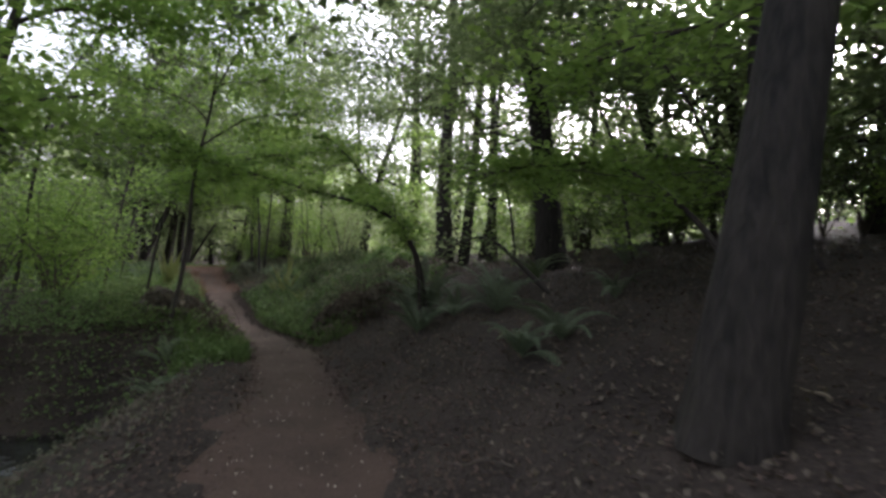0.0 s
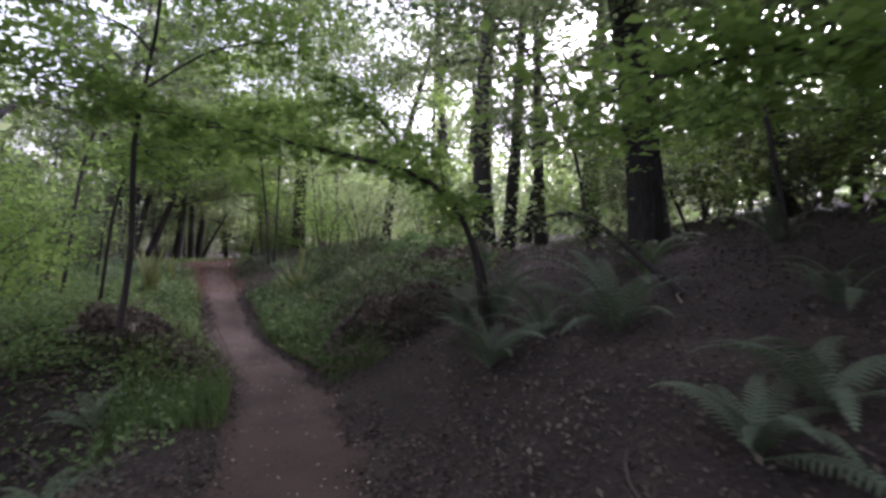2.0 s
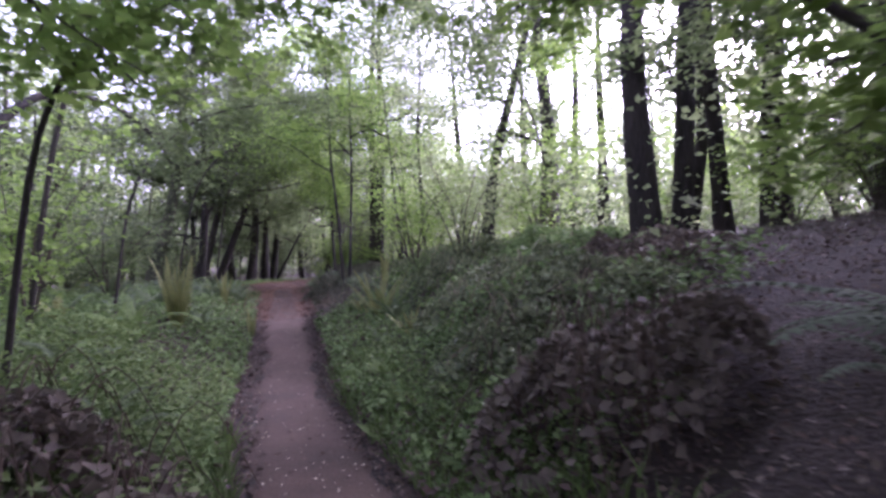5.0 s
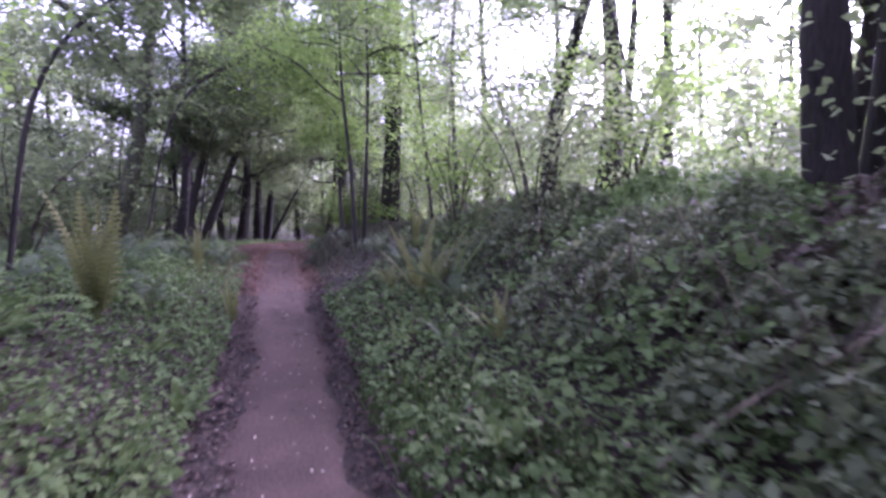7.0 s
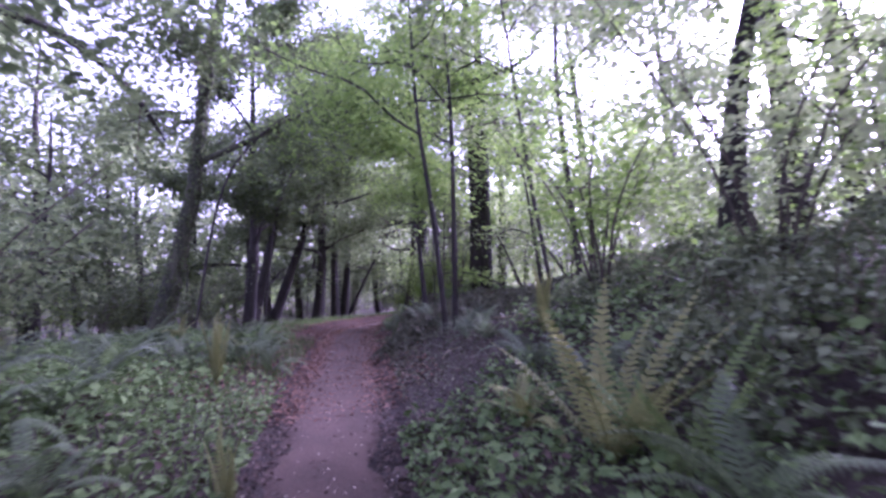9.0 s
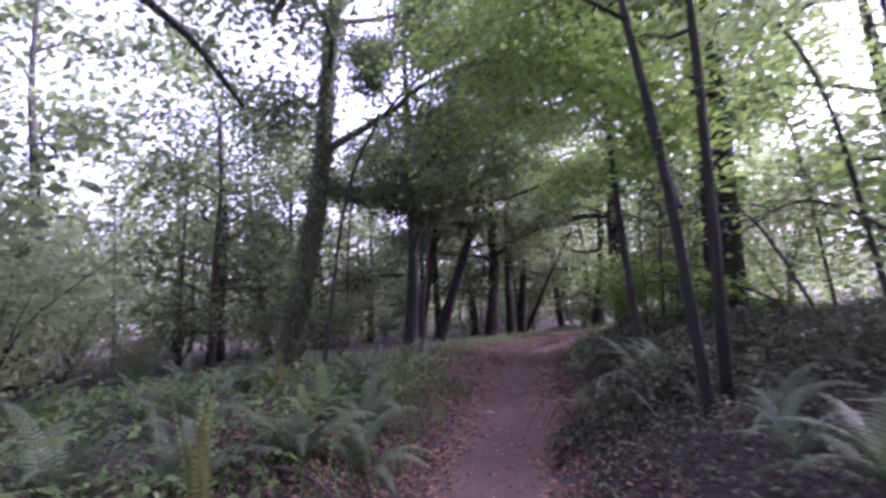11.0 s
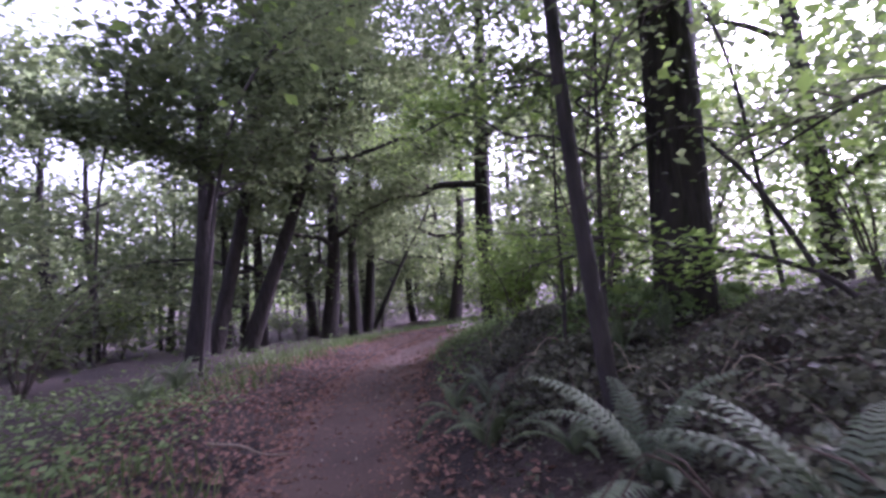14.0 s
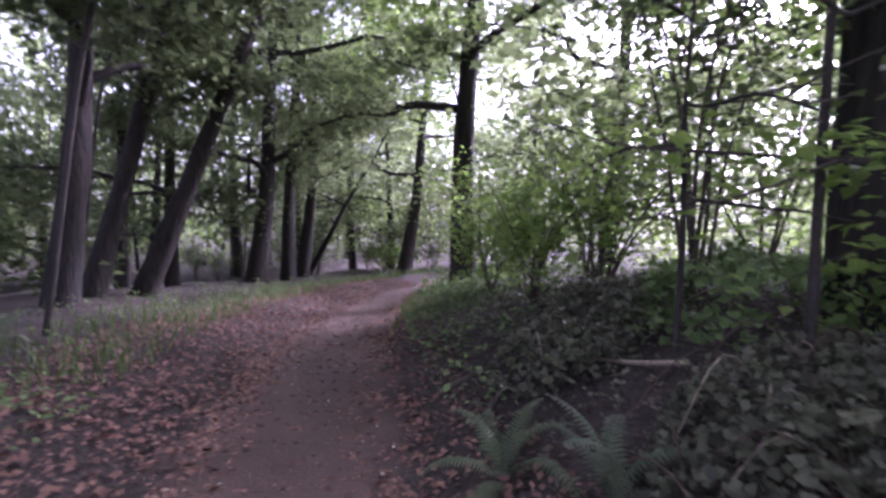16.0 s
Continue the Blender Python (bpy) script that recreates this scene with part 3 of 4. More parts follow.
while sum(len(r) for r in rows) < 54 and tries < 4000:
    tries += 1
    tx, ty = RNG.uniform(-44, 26), RNG.uniform(-16, 66)
    i, d = beside([(tx, ty)])
    d = float(d[0])
    near = 7.0 if d < 0 else 16.0 if 17 < ty < 38 else 6.5
    if abs(d) < near or -13 < tx < -6 and 26 < ty < 44 or -21 < tx < -14 and 20 < ty < 38:
        continue
    if d > 0 and 13 < ty < 34 and RNG.uniform() < .35:
        continue
    if -22 < tx < -9 and 11 < ty < 19 or math.hypot(tx + 22.5, ty - 29) < 2.5:
        continue
    if min(math.hypot(tx - a, ty - b) for a, b in taken) < 3.4 or off_track(tx, ty) < 1.8:
        continue
    taken.append((tx, ty))
    k = int(RNG.integers(0, 2)) + (2 if d > 0 and RNG.uniform() < .8 else 0)
    rows[k if k < 3 else 3].append((tx, ty, RNG.uniform(0, 360), RNG.uniform(.8, 1.2)))
rows = [[r for r in row if -5 < r[1] < 56 and -38 < r[0] < 21] for row in rows]
rows[0] += [(-24.6, 23.6, 40, 1.0), (-27.4, 29.0, 200, .95), (-23.6, 38.0, 120, 1.0), (-15.0, 44, 70, 1.0)]
rows[2] += [(-2.6, 31.5, 160, 1.0), (7.6, 9.4, 30, .8), (9.4, 14.0, 200, .9), (5.0, 18.6, 100, .85), (-5.4, 29.4, 250, .9)]
rows[0] += [(-9.2, 31.6, 300, .85), (-27.6, 14.2, 60, 1.0)]
# unseen trees added behind the start, to block light on trunk and bank
rows[3] += [(3.2, -3.6, 40, .8), (-2.6, -6.0, 190, .9), (5.4, -6.4, 110, .9), (.8, -10.0, 280, 1.0), (-6.4, -9.0, 20, 1.0)]
rows[1] += [(-25.2, 15.8, 80, 1.0), (-11.6, 37.5, 200, .9), (-9.6, 46.5, 10, 1.0)]
rows[3] += [(6.6, 5.2, 120, .8), (9.6, 5.0, 20, .9), (7.4, 12.4, 260, .85), (6.8, .8, 300, .8), (11.6, 10.0, 80, 1.0), (-22.0, 15.4, 140, .8), (-20.0, 29.6, 70, .9), (-25.6, 26.2, 150, 1.0), (-27.6, 33.4, 20, 1.0), (-22.6, 41.2, 220, 1.0), (-21.4, 22.0, 320, .8), (-26.0, 36.0, 300, 1.1), (-18.0, 41.5, 80, 1.0)]
for k in range(4):
    spread_tree(kinds[k], rows[k])

# far woods that close the view
n_far = 48000
fa = RNG.uniform(0, 2 * np.pi, n_far)
fr = RNG.uniform(40, 72, n_far)
fh = 13 * RNG.uniform(0, 1, n_far) ** .8 * (1 + .25 * np.sin(fa * 23) + .2 * np.sin(fa * 57))
fx, fy = -7 + fr * np.cos(fa), 18 + fr * np.sin(fa)
v, f = leaves(np.stack([fx, fy, fh - .3], 1), .8, .8, .75)
tagged(new("far_woods", mesh("far_woods", v, f, M_CANOPY)), "distant green woodland closing the view", "woods", kind="stuff")

# understorey between the near trees and the far woods: clumps of leaves on slim stems
def understorey(name, count, leaf, size, per, label):
    at, stems = [], []
    tries = 0
    while len(at) < count and tries < 60000:
        tries += 1
        tx, ty = RNG.uniform(-44, 27), RNG.uniform(-8, 60)
        d = float(beside([(tx, ty)])[1][0])
        if -10 < d < 9 or off_track(tx, ty) < 3.2 or tx < -5 and ty < 9:
            continue
        open_sky = d > 0 and 15 < ty < 42
        g = ground_z(tx, ty)
        reach = (3.6 if open_sky else 6.0) * RNG.uniform(0, 1) ** 1.25
        at.append((tx, ty, g + .4 + reach))
        if len(at) % 9 == 0:
            lean = RNG.normal(0, .5, 2)
            c = curve([(tx, ty, g - .1), (tx + lean[0] * .4, ty + lean[1] * .4, g + 3), (tx + lean[0], ty + lean[1], g + 7 if not open_sky else g + 4.5)], 6)
            stems.append(tube(c, np.linspace(RNG.uniform(.05, .12), .03, 6), 6))
    at = np.repeat(np.array(at), per, 0)
    at = at + RNG.normal(0, 1, at.shape) * [.85, .85, .42]
    v, f = leaves(at, size, .6, .7)
    tagged(new(name, mesh(name, v, f, leaf)), label, "woods", kind="stuff")
    v, f = joined(stems)
    tagged(new("slim_stems", mesh("slim_stems", v, f, M_BARK, True)), "slim dark stems of the woodland understorey", "woods", kind="stuff")


understorey("understorey", 560, M_CANOPY, .24, 38, "green understorey leaves between the trees")
understorey("pale_understorey", 620, M_BRIGHT, .23, 38, "light green understorey leaves between the trees")

RNG = np.random.default_rng(21)
n_bank = 480
by = RNG.uniform(11, 44, n_bank)
bd = RNG.uniform(5.5, 24, n_bank)
bi = np.searchsorted(MID[:, 1], np.clip(by, 0, 30))
bx = MID[bi, 0] + bd
bz = height(np.stack([bx, by], 1)) + .25 + 3.4 * RNG.uniform(0, 1, n_bank) ** 1.5
at = np.repeat(np.stack([bx, by, bz], 1), 52, 0)
v, f = leaves(at + RNG.normal(0, 1, at.shape) * [.75, .75, .38], .15, .6, .7)
tagged(new("shelf_thicket", mesh("shelf_thicket", v, f, M_PALE)), "light green thicket on the shelf above the bank", "woods", kind="stuff")

n_edge = 300
by, bd = RNG.uniform(20.5, 33, n_edge), RNG.uniform(4.2, 10, n_edge)
bx = np.interp(by, MID[:, 1], MID[:, 0]) + bd
bz = height(np.stack([bx, by], 1)) + .3 + 4.6 * RNG.uniform(0, 1, n_edge) ** 1.3
at = np.repeat(np.stack([bx, by, bz], 1), 44, 0)
v, f = leaves(at + RNG.normal(0, 1, at.shape) * [.55, .55, .26], .105, .55, .66)
tagged(new("edge_thicket", mesh("edge_thicket", v, f, M_BRIGHT)), "fresh green thicket behind the big trees on the bank", "woods", kind="stuff")

# ---- saplings and arching boughs over the path ----
RNG = np.random.default_rng(13)
bough("hazel", [(-.45, 8.75, ground_z(-.45, 8.75)), (-.62, 8.65, 1.7), (-1.1, 8.2, 2.3), (-2.5, 7.8, 2.62), (-3.9, 8.1, 3.0), (-4.8, 8.2, 3.5)], .036, 2600, .095, M_BRIGHT, "hazel stem arching over the path")
bough("hazel", [(-.35, 8.8, ground_z(-.35, 8.8)), (-.6, 8.9, 1.7), (-1.2, 9.2, 2.5), (-1.9, 9.5, 3.3), (-2.6, 9.9, 3.9)], .03, 2000, .095, M_BRIGHT, "hazel stem arching over the path")
bough("fallen_bough", [(1.62, 8.4, ground_z(1.62, 8.4) - .05), (1.3, 8.6, 1.45), (.75, 9.0, 1.95), (.3, 9.2, 2.0), (-.3, 9.4, 1.65)], .05, 250, .085, M_CANOPY, "bare crooked bough propped on the bank", twigs=7, side=.5)
bough("overhanging_bough", [(2.9, 5.4, ground_z(2.9, 5.4)), (2.4, 5.6, 2.2), (1.7, 5.9, 2.75), (.8, 6.1, 2.75), (.1, 6.3, 2.6)], .035, 1500, .1, M_BRIGHT, "leafy bough hanging over the bank", flat=.1)
bough("overhanging_bough", [(4.2, 6.2, ground_z(4.2, 6.2)), (3.8, 6.6, 2.7), (2.9, 7.2, 3.2), (1.8, 8.0, 3.1), (.8, 8.6, 2.8)], .03, 2600, .1, M_BRIGHT, "leafy bough hanging over the bank", flat=.16, twigs=12, side=1.1)
bough("overhanging_bough", [(5.4, 9.0, ground_z(5.4, 9.0)), (5.0, 9.4, 2.9), (4.0, 10.0, 3.5), (2.7, 10.6, 3.4), (1.5, 11.2, 3.2)], .03, 2800, .1, M_BRIGHT, "leafy bough hanging over the bank", flat=.18, twigs=12, side=1.2)
bough("overhanging_bough", [(3.4, 12.4, ground_z(3.4, 12.4)), (3.0, 12.6, 2.8), (2.2, 13.0, 3.7), (1.0, 13.2, 4.0), (-.4, 13.0, 3.8)], .03, 2600, .1, M_CANOPY, "leafy bough hanging over the bank", flat=.25, twigs=12, side=1.2)
bough("overhanging_bough", [(3.0, 1.6, ground_z(3.0, 1.6)), (2.9, 2.6, 2.9), (2.5, 3.8, 3.6), (1.6, 5.0, 3.7), (.6, 6.0, 3.5)], .03, 2400, .1, M_BRIGHT, "leafy bough hanging over the bank", flat=.18, twigs=12, side=1.2)
bough("leaning_sapling", [(4.4, 8.2, ground_z(4.4, 8.2)), (4.0, 8.4, 3.6), (3.2, 8.8, 5.2), (2.0, 9.4, 5.8), (.8, 10.0, 6.0)], .03, 4800, .11, M_CANOPY, "tall sapling arching high over the bank", flat=.5, wide=.4, twigs=16, side=1.9)
bough("leaning_sapling", [(6.5, 10.5, ground_z(6.5, 10.5)), (6.0, 11.0, 4.0), (5.0, 11.5, 5.6), (3.6, 12.0, 6.2), (2.2, 12.6, 6.3)], .03, 4800, .11, M_CANOPY, "tall sapling arching high over the bank", flat=.5, wide=.4, twigs=16, side=1.9)
bough("leaning_sapling", [(-14.9, 24.4, ground_z(-14.9, 24.4)), (-14.5, 24.7, 3.8), (-13.7, 25.2, 5.6), (-12.4, 25.8, 6.2), (-10.9, 26.5, 6.3)], .03, 4800, .11, M_CANOPY, "tall sapling arching high over the path", flat=.6, wide=.45, twigs=16, side=2.0)
bough("leaning_sapling", [(-6.2, 22.0, ground_z(-6.2, 22.0)), (-6.5, 22.3, 3.6), (-7.2, 22.9, 5.2), (-8.5, 23.7, 6.0), (-10.0, 24.6, 6.2)], .028, 4800, .11, M_BRIGHT, "tall sapling arching high over the path", flat=.55, wide=.42, twigs=16, side=2.0)
bough("leaning_sapling", [(-7.6, 11.3, ground_z(-7.6, 11.3)), (-7.2, 11.6, 3.5), (-6.2, 12.3, 5.4), (-4.8, 13.2, 6.2), (-3.2, 14.0, 6.4)], .03, 4600, .11, M_CANOPY, "tall sapling arching high over the path", flat=.5, wide=.4, twigs=16, side=1.9)
bough("leaning_sapling", [(1.6, 12.4, ground_z(1.6, 12.4)), (1.2, 12.3, 3.5), (.1, 12.0, 5.3), (-1.4, 11.8, 6.0), (-3.0, 11.6, 6.2)], .03, 4600, .11, M_CANOPY, "tall sapling arching high over the bank", flat=.5, wide=.4, twigs=16, side=1.9)
bough("overhanging_bough", [(-3.0, 2.0, ground_z(-3.0, 2.0)), (-2.9, 2.6, 3.2), (-2.6, 3.6, 4.3), (-2.0, 4.8, 4.8), (-1.4, 6.0, 5.0)], .035, 1700, .1, M_BRIGHT, "leafy bough hanging over the path", flat=.1)
bough("overhanging_bough", [(-5.6, 9.6, ground_z(-5.6, 9.6)), (-5.3, 9.7, 2.4), (-4.6, 9.9, 3.1), (-3.5, 10.3, 3.5), (-2.4, 10.8, 3.8)], .022, 2400, .1, M_BRIGHT, "leafy bough hanging over the path", flat=.14)
bough("overhanging_bough", [(-8.8, 13.6, ground_z(-8.8, 13.6)), (-8.6, 13.9, 2.6), (-8.0, 14.6, 3.8), (-7.2, 15.8, 4.4), (-6.5, 17.0, 4.7)], .025, 2600, .1, M_CANOPY, "leafy bough hanging over the path", flat=.2)
bough("overhanging_bough", [(-7.37, 19.47, 2.0), (-7.5, 19.6, 2.5), (-7.8, 20.0, 3.2), (-8.8, 20.9, 4.2), (-10.0, 22.2, 4.9)], .036, 3000, .1, M_BRIGHT, "leafy bough hanging over the path", flat=.22)
bough("overhanging_bough", [(-6.9, 24.0, ground_z(-6.9, 24.0)), (-7.6, 24.3, 2.4), (-8.8, 24.8, 3.5), (-10.4, 25.4, 4.0), (-12.0, 26.3, 4.1)], .026, 3200, .1, M_BRIGHT, "leafy bough hanging over the path", flat=.25)
bough("crooked_limb", [(-18.75, 32.7, 2.45), (-18.2, 31.8, 2.4), (-17.5, 30.9, 2.6), (-16.9, 30.1, 3.0)], .09, 120, .09, M_CANOPY, "thick crooked limb reaching between trunks", twigs=5, side=.7, bark=M_BARK)
bough("bare_bough", [(-5.6, 22.3, ground_z(-5.6, 22.3)), (-6.1, 22.4, 1.8), (-6.8, 22.6, 2.3), (-7.6, 22.9, 2.0)], .03, 200, .08, M_PALE, "bare branching bough above the bank", twigs=14, side=.9)
bough("low_bough", [(-7.0, 22.8, ground_z(-7.0, 22.8)), (-7.4, 22.9, 1.25), (-8.2, 23.0, 1.5), (-9.3, 23.6, 1.75)], .022, 700, .09, M_BRIGHT, "low leafy bough above the brambles", twigs=10)

bough("dead_branch", [(-3.15, 11.75, ground_z(-3.15, 11.75) - .02), (-2.85, 11.72, .42), (-2.45, 11.75, .68), (-2.0, 11.85, .95), (-1.6, 12.1, 1.05)], .016, 0, .05, M_DEEP, "pale dead branch lying across the brambles", side=.35, twigs=8, bark=M_STRAW)
for pts, leaf in (
        ([(-7.6, 9.1), (-7.1, 9.0, 3.6), (-6.0, 8.8, 5.2), (-4.5, 8.6, 6.0), (-3.0, 8.4, 6.3)], M_BRIGHT),
        ([(3.3, 9.5), (2.7, 9.6, 4.3), (1.5, 9.8, 5.9), (.0, 10.0, 6.7), (-1.4, 10.2, 7.0)], M_CANOPY),
        ([(-18.9, 25.2), (-18.5, 25.3, 4.6), (-17.2, 25.6, 6.4), (-15.4, 26.2, 7.2), (-13.4, 27.0, 7.3)], M_CANOPY),
        ([(6.2, 4.2), (5.6, 4.8, 4.4), (4.8, 6.0, 6.0), (4.0, 7.6, 6.6), (3.4, 9.2, 6.8)], M_CANOPY),
        ([(7.4, 8.6), (6.6, 9.0, 4.0), (5.4, 9.6, 5.4), (4.2, 10.4, 6.0), (3.0, 11.6, 6.2)], M_DEEP),
        ([(-13.5, 20.5), (-12.6, 20.8, 4.0), (-10.5, 21.6, 5.7), (-9.0, 22.5, 6.4), (-7.5, 23.3, 6.5)], M_BRIGHT)):
    pts[0] = (*pts[0], ground_z(*pts[0]))
    bough("leaning_sapling", pts, .03, 2600 if pts[0][1] == 9.1 else 4400, .115, leaf, "tall sapling arching high over the path", flat=.6, wide=.45, twigs=16, side=2.0)
bough("oak_limb", [(-12.9, 13.4, ground_z(-12.9, 13.4)), (-12.7, 14.2, 3.2), (-12.3, 15.4, 4.9), (-11.8, 16.6, 5.0), (-11.5, 17.5, 4.5), (-11.5, 18.2, 3.8)], .13, 1500, .09, M_DEEP, "dark crooked oak limb overhead", twigs=14, side=1.2, bark=M_BARK, flat=.2)

bough("leaning_sapling", [(-18.4, 27.4, ground_z(-18.4, 27.4)), (-18.2, 27.8, 4.2), (-17.6, 28.4, 6.0), (-16.4, 29.0, 6.8), (-14.9, 29.6, 7.0)], .03, 4200, .11, M_CANOPY, "tall sapling arching high over the path", flat=.6, wide=.45, twigs=16, side=2.0)
bough("leaning_sapling", [(-1.6, 19.6, ground_z(-1.6, 19.6)), (-2.0, 19.4, 4.2), (-2.8, 19.0, 6.2), (-4.2, 18.4, 7.0), (-5.8, 17.8, 7.2)], .03, 4600, .12, M_CANOPY, "tall sapling arching high over the bank", flat=.6, wide=.45, twigs=16, side=2.0)

bough("leaning_sapling", [(-6.8, 26.4, ground_z(-6.8, 26.4)), (-7.1, 26.7, 4.4), (-7.8, 27.2, 6.4), (-9.0, 27.8, 7.4), (-10.4, 28.2, 7.6)], .03, 4400, .12, M_CANOPY, "tall sapling arching high over the bank", flat=.8, wide=.5, twigs=16, side=2.0)

bough("leaning_sapling", [(-12.2, 31.6, ground_z(-12.2, 31.6)), (-12.5, 31.8, 4.2), (-13.4, 32.3, 6.0), (-14.9, 32.9, 6.6), (-16.6, 33.4, 6.5)], .03, 4600, .125, M_BRIGHT, "tall sapling hanging fresh leaves over the path", flat=.9, wide=.5, twigs=16, side=2.0)
bough("leaning_sapling", [(-21.4, 35.6, ground_z(-21.4, 35.6)), (-21.0, 35.6, 4.6), (-20.2, 35.4, 6.6), (-18.9, 35.2, 7.4), (-17.4, 35.0, 7.5)], .03, 4400, .13, M_CANOPY, "tall sapling arching high over the path", flat=.9, wide=.5, twigs=16, side=2.0)

# ---- shrubs ----
RNG = np.random.default_rng(14)
for x, y, h, w, n, size, leaf in (
        (-8.8, 12.3, 2.6, 1.7, 2000, .095, M_BRIGHT), (-7.2, 9.3, 2.3, 1.4, 1900, .09, M_BRIGHT), (-10.2, 9.7, 2.8, 1.8, 2000, .1, M_CANOPY), (-10.2, 14.9, 2.0, 1.5, 1700, .095, M_CANOPY),
        (4.3, 3.4, 3.4, 1.5, 2600, .1, M_DEEP), (5.6, 5.6, 3.6, 1.8, 2600, .11, M_DEEP), (3.6, 1.2, 3.2, 1.4, 2400, .1, M_DEEP),
        (-5.0, 18.2, 2.4, 1.4, 1800, .09, M_BRIGHT), (-3.6, 17.0, 2.6, 1.6, 2000, .09, M_PALE), (-2.0, 18.6, 2.8, 1.8, 2000, .1, M_BRIGHT), (-4.6, 22.5, 3.0, 1.8, 1900, .1, M_PALE),
        (-2.6, 26.0, 3.6, 2.4, 2000, .13, M_PALE), (1.6, 22.4, 3.2, 2.2, 1900, .12, M_BRIGHT), (4.0, 16.0, 3.0, 2.0, 1800, .11, M_CANOPY), (5.4, 21.0, 3.6, 2.4, 2000, .13, M_PALE),
        (-9.6, 27.2, 2.4, 1.5, 2000, .08, M_DEEP), (-10.2, 26.0, 1.4, 1.0, 1700, .08, M_BRIGHT), (-10.95, 27.7, 1.6, 1.2, 2000, .085, M_BRIGHT), (-9.5, 26.3, 1.9, 1.3, 2000, .085, M_BRIGHT), (-7.6, 27.6, 3.2, 2.0, 2000, .11, M_PALE), (-10.8, 29.0, 2.0, 1.3, 1400, .09, M_BRIGHT),
        (-6.0, 25.8, 2.4, 1.5, 1500, .1, M_BRIGHT), (-8.9, 24.9, 3.6, 1.3, 1500, .08, M_DEEP), (-11.0, 33.6, 3.0, 2.2, 1900, .12, M_CANOPY), (-9.0, 38, 4.0, 3.0, 2200, .16, M_CANOPY),
        (-15.6, 40.0, 2.6, 2.2, 1800, .13, M_CANOPY), (-20.6, 39.4, 3.4, 2.4, 1900, .15, M_CANOPY), (-18.6, 42.6, 4.0, 2.8, 2000, .17, M_BRIGHT), (-22.6, 42.0, 4.0, 2.8, 2000, .17, M_PALE), (-17.2, 38.6, 1.4, 1.6, 1200, .12, M_BRIGHT), (-12.6, 44, 4.0, 3.4, 2200, .18, M_PALE),
        (-27.6, 31.4, 3.0, 2.2, 1800, .15, M_BRIGHT), (-26.4, 27.0, 3.4, 2.6, 1900, .15, M_PALE), (-24.8, 22.4, 3.2, 2.6, 1900, .15, M_PALE), (-22.4, 18.6, 3.0, 2.4, 1900, .13, M_PALE),
        # M_PALE shrubs left of the path: sunlit look carried by leaf colour
        (-17.6, 16.4, 3.0, 2.4, 1900, .13, M_PALE), (-18.8, 22.2, 2.0, 1.8, 1500, .12, M_DEEP), (-15.6, 22.4, 1.6, 1.4, 1300, .1, M_DEEP), (-13.4, 16.2, 2.4, 1.8, 2200, .1, M_PALE),
        (-12.2, 13.2, 2.2, 1.8, 1900, .1, M_PALE), (-9.8, 11.2, 2.4, 1.8, 1800, .1, M_BRIGHT), (-7.6, 10.2, 1.6, 1.3, 1400, .09, M_BRIGHT), (-8.6, 8.2, 2.4, 2.0, 1800, .1, M_CANOPY),
        (-18.6, 15.2, 4.6, 2.6, 3000, .15, M_PALE), (-20.6, 17.6, 5.2, 2.8, 3000, .16, M_PALE), (-16.2, 13.2, 3.6, 2.2, 2400, .13, M_PALE),
        (-10.6, 5.6, 2.6, 2.2, 1900, .11, M_PALE), (-12.0, 2.6, 2.6, 2.2, 1900, .11, M_PALE), (-6.4, 8.6, 1.5, 1.2, 1200, .09, M_BRIGHT)):
    shrub(x, y, h, w, n, size, leaf, "leafy shrub in the undergrowth", group="undergrowth shrubs")

bush = [shrub(-12.6, 11.0, 2.6, 1.9, 2000, .12, M_BRIGHT, "leafy shrub in the undergrowth", group="undergrowth shrubs", stems=9),
        shrub(7.0, 14.0, 3.2, 2.2, 2100, .135, M_CANOPY, "leafy shrub in the undergrowth", group="undergrowth shrubs", stems=9),
        shrub(-21.0, 14.0, 3.0, 2.2, 2100, .145, M_PALE, "pale leafy shrub in the undergrowth", group="undergrowth shrubs", stems=9),
        shrub(8.0, 6.0, 2.6, 2.0, 2000, .125, M_DEEP, "dull leafy shrub in the undergrowth", group="undergrowth shrubs", stems=9)]
spots = []
tries = 0
while len(spots) < 66 and tries < 9000:
    tries += 1
    tx, ty = RNG.uniform(-36, 16), RNG.uniform(-8, 48)
    d = float(beside([(tx, ty)])[1][0])
    if -4.2 < d < (9 if ty > 17 else 5.2) or d < -4 and 17 < ty < 40 and tx > -24.5 or abs(tx + 7) < 4 and ty < 8 or min([math.hypot(tx - a, ty - b) for a, b in spots] + [9]) < 2.1:
        continue
    spots.append((tx, ty))
    if ty < -4 or tx > 13 or off_track(tx, ty) < 2.4:
        continue
    copy_thing(bush[int(RNG.integers(0, 4))], pose(tx, ty, ground_z(tx, ty) - .05, 0, 0, RNG.uniform(0, 360)) @ Matrix.Scale(RNG.uniform(.75, 1.25), 4))

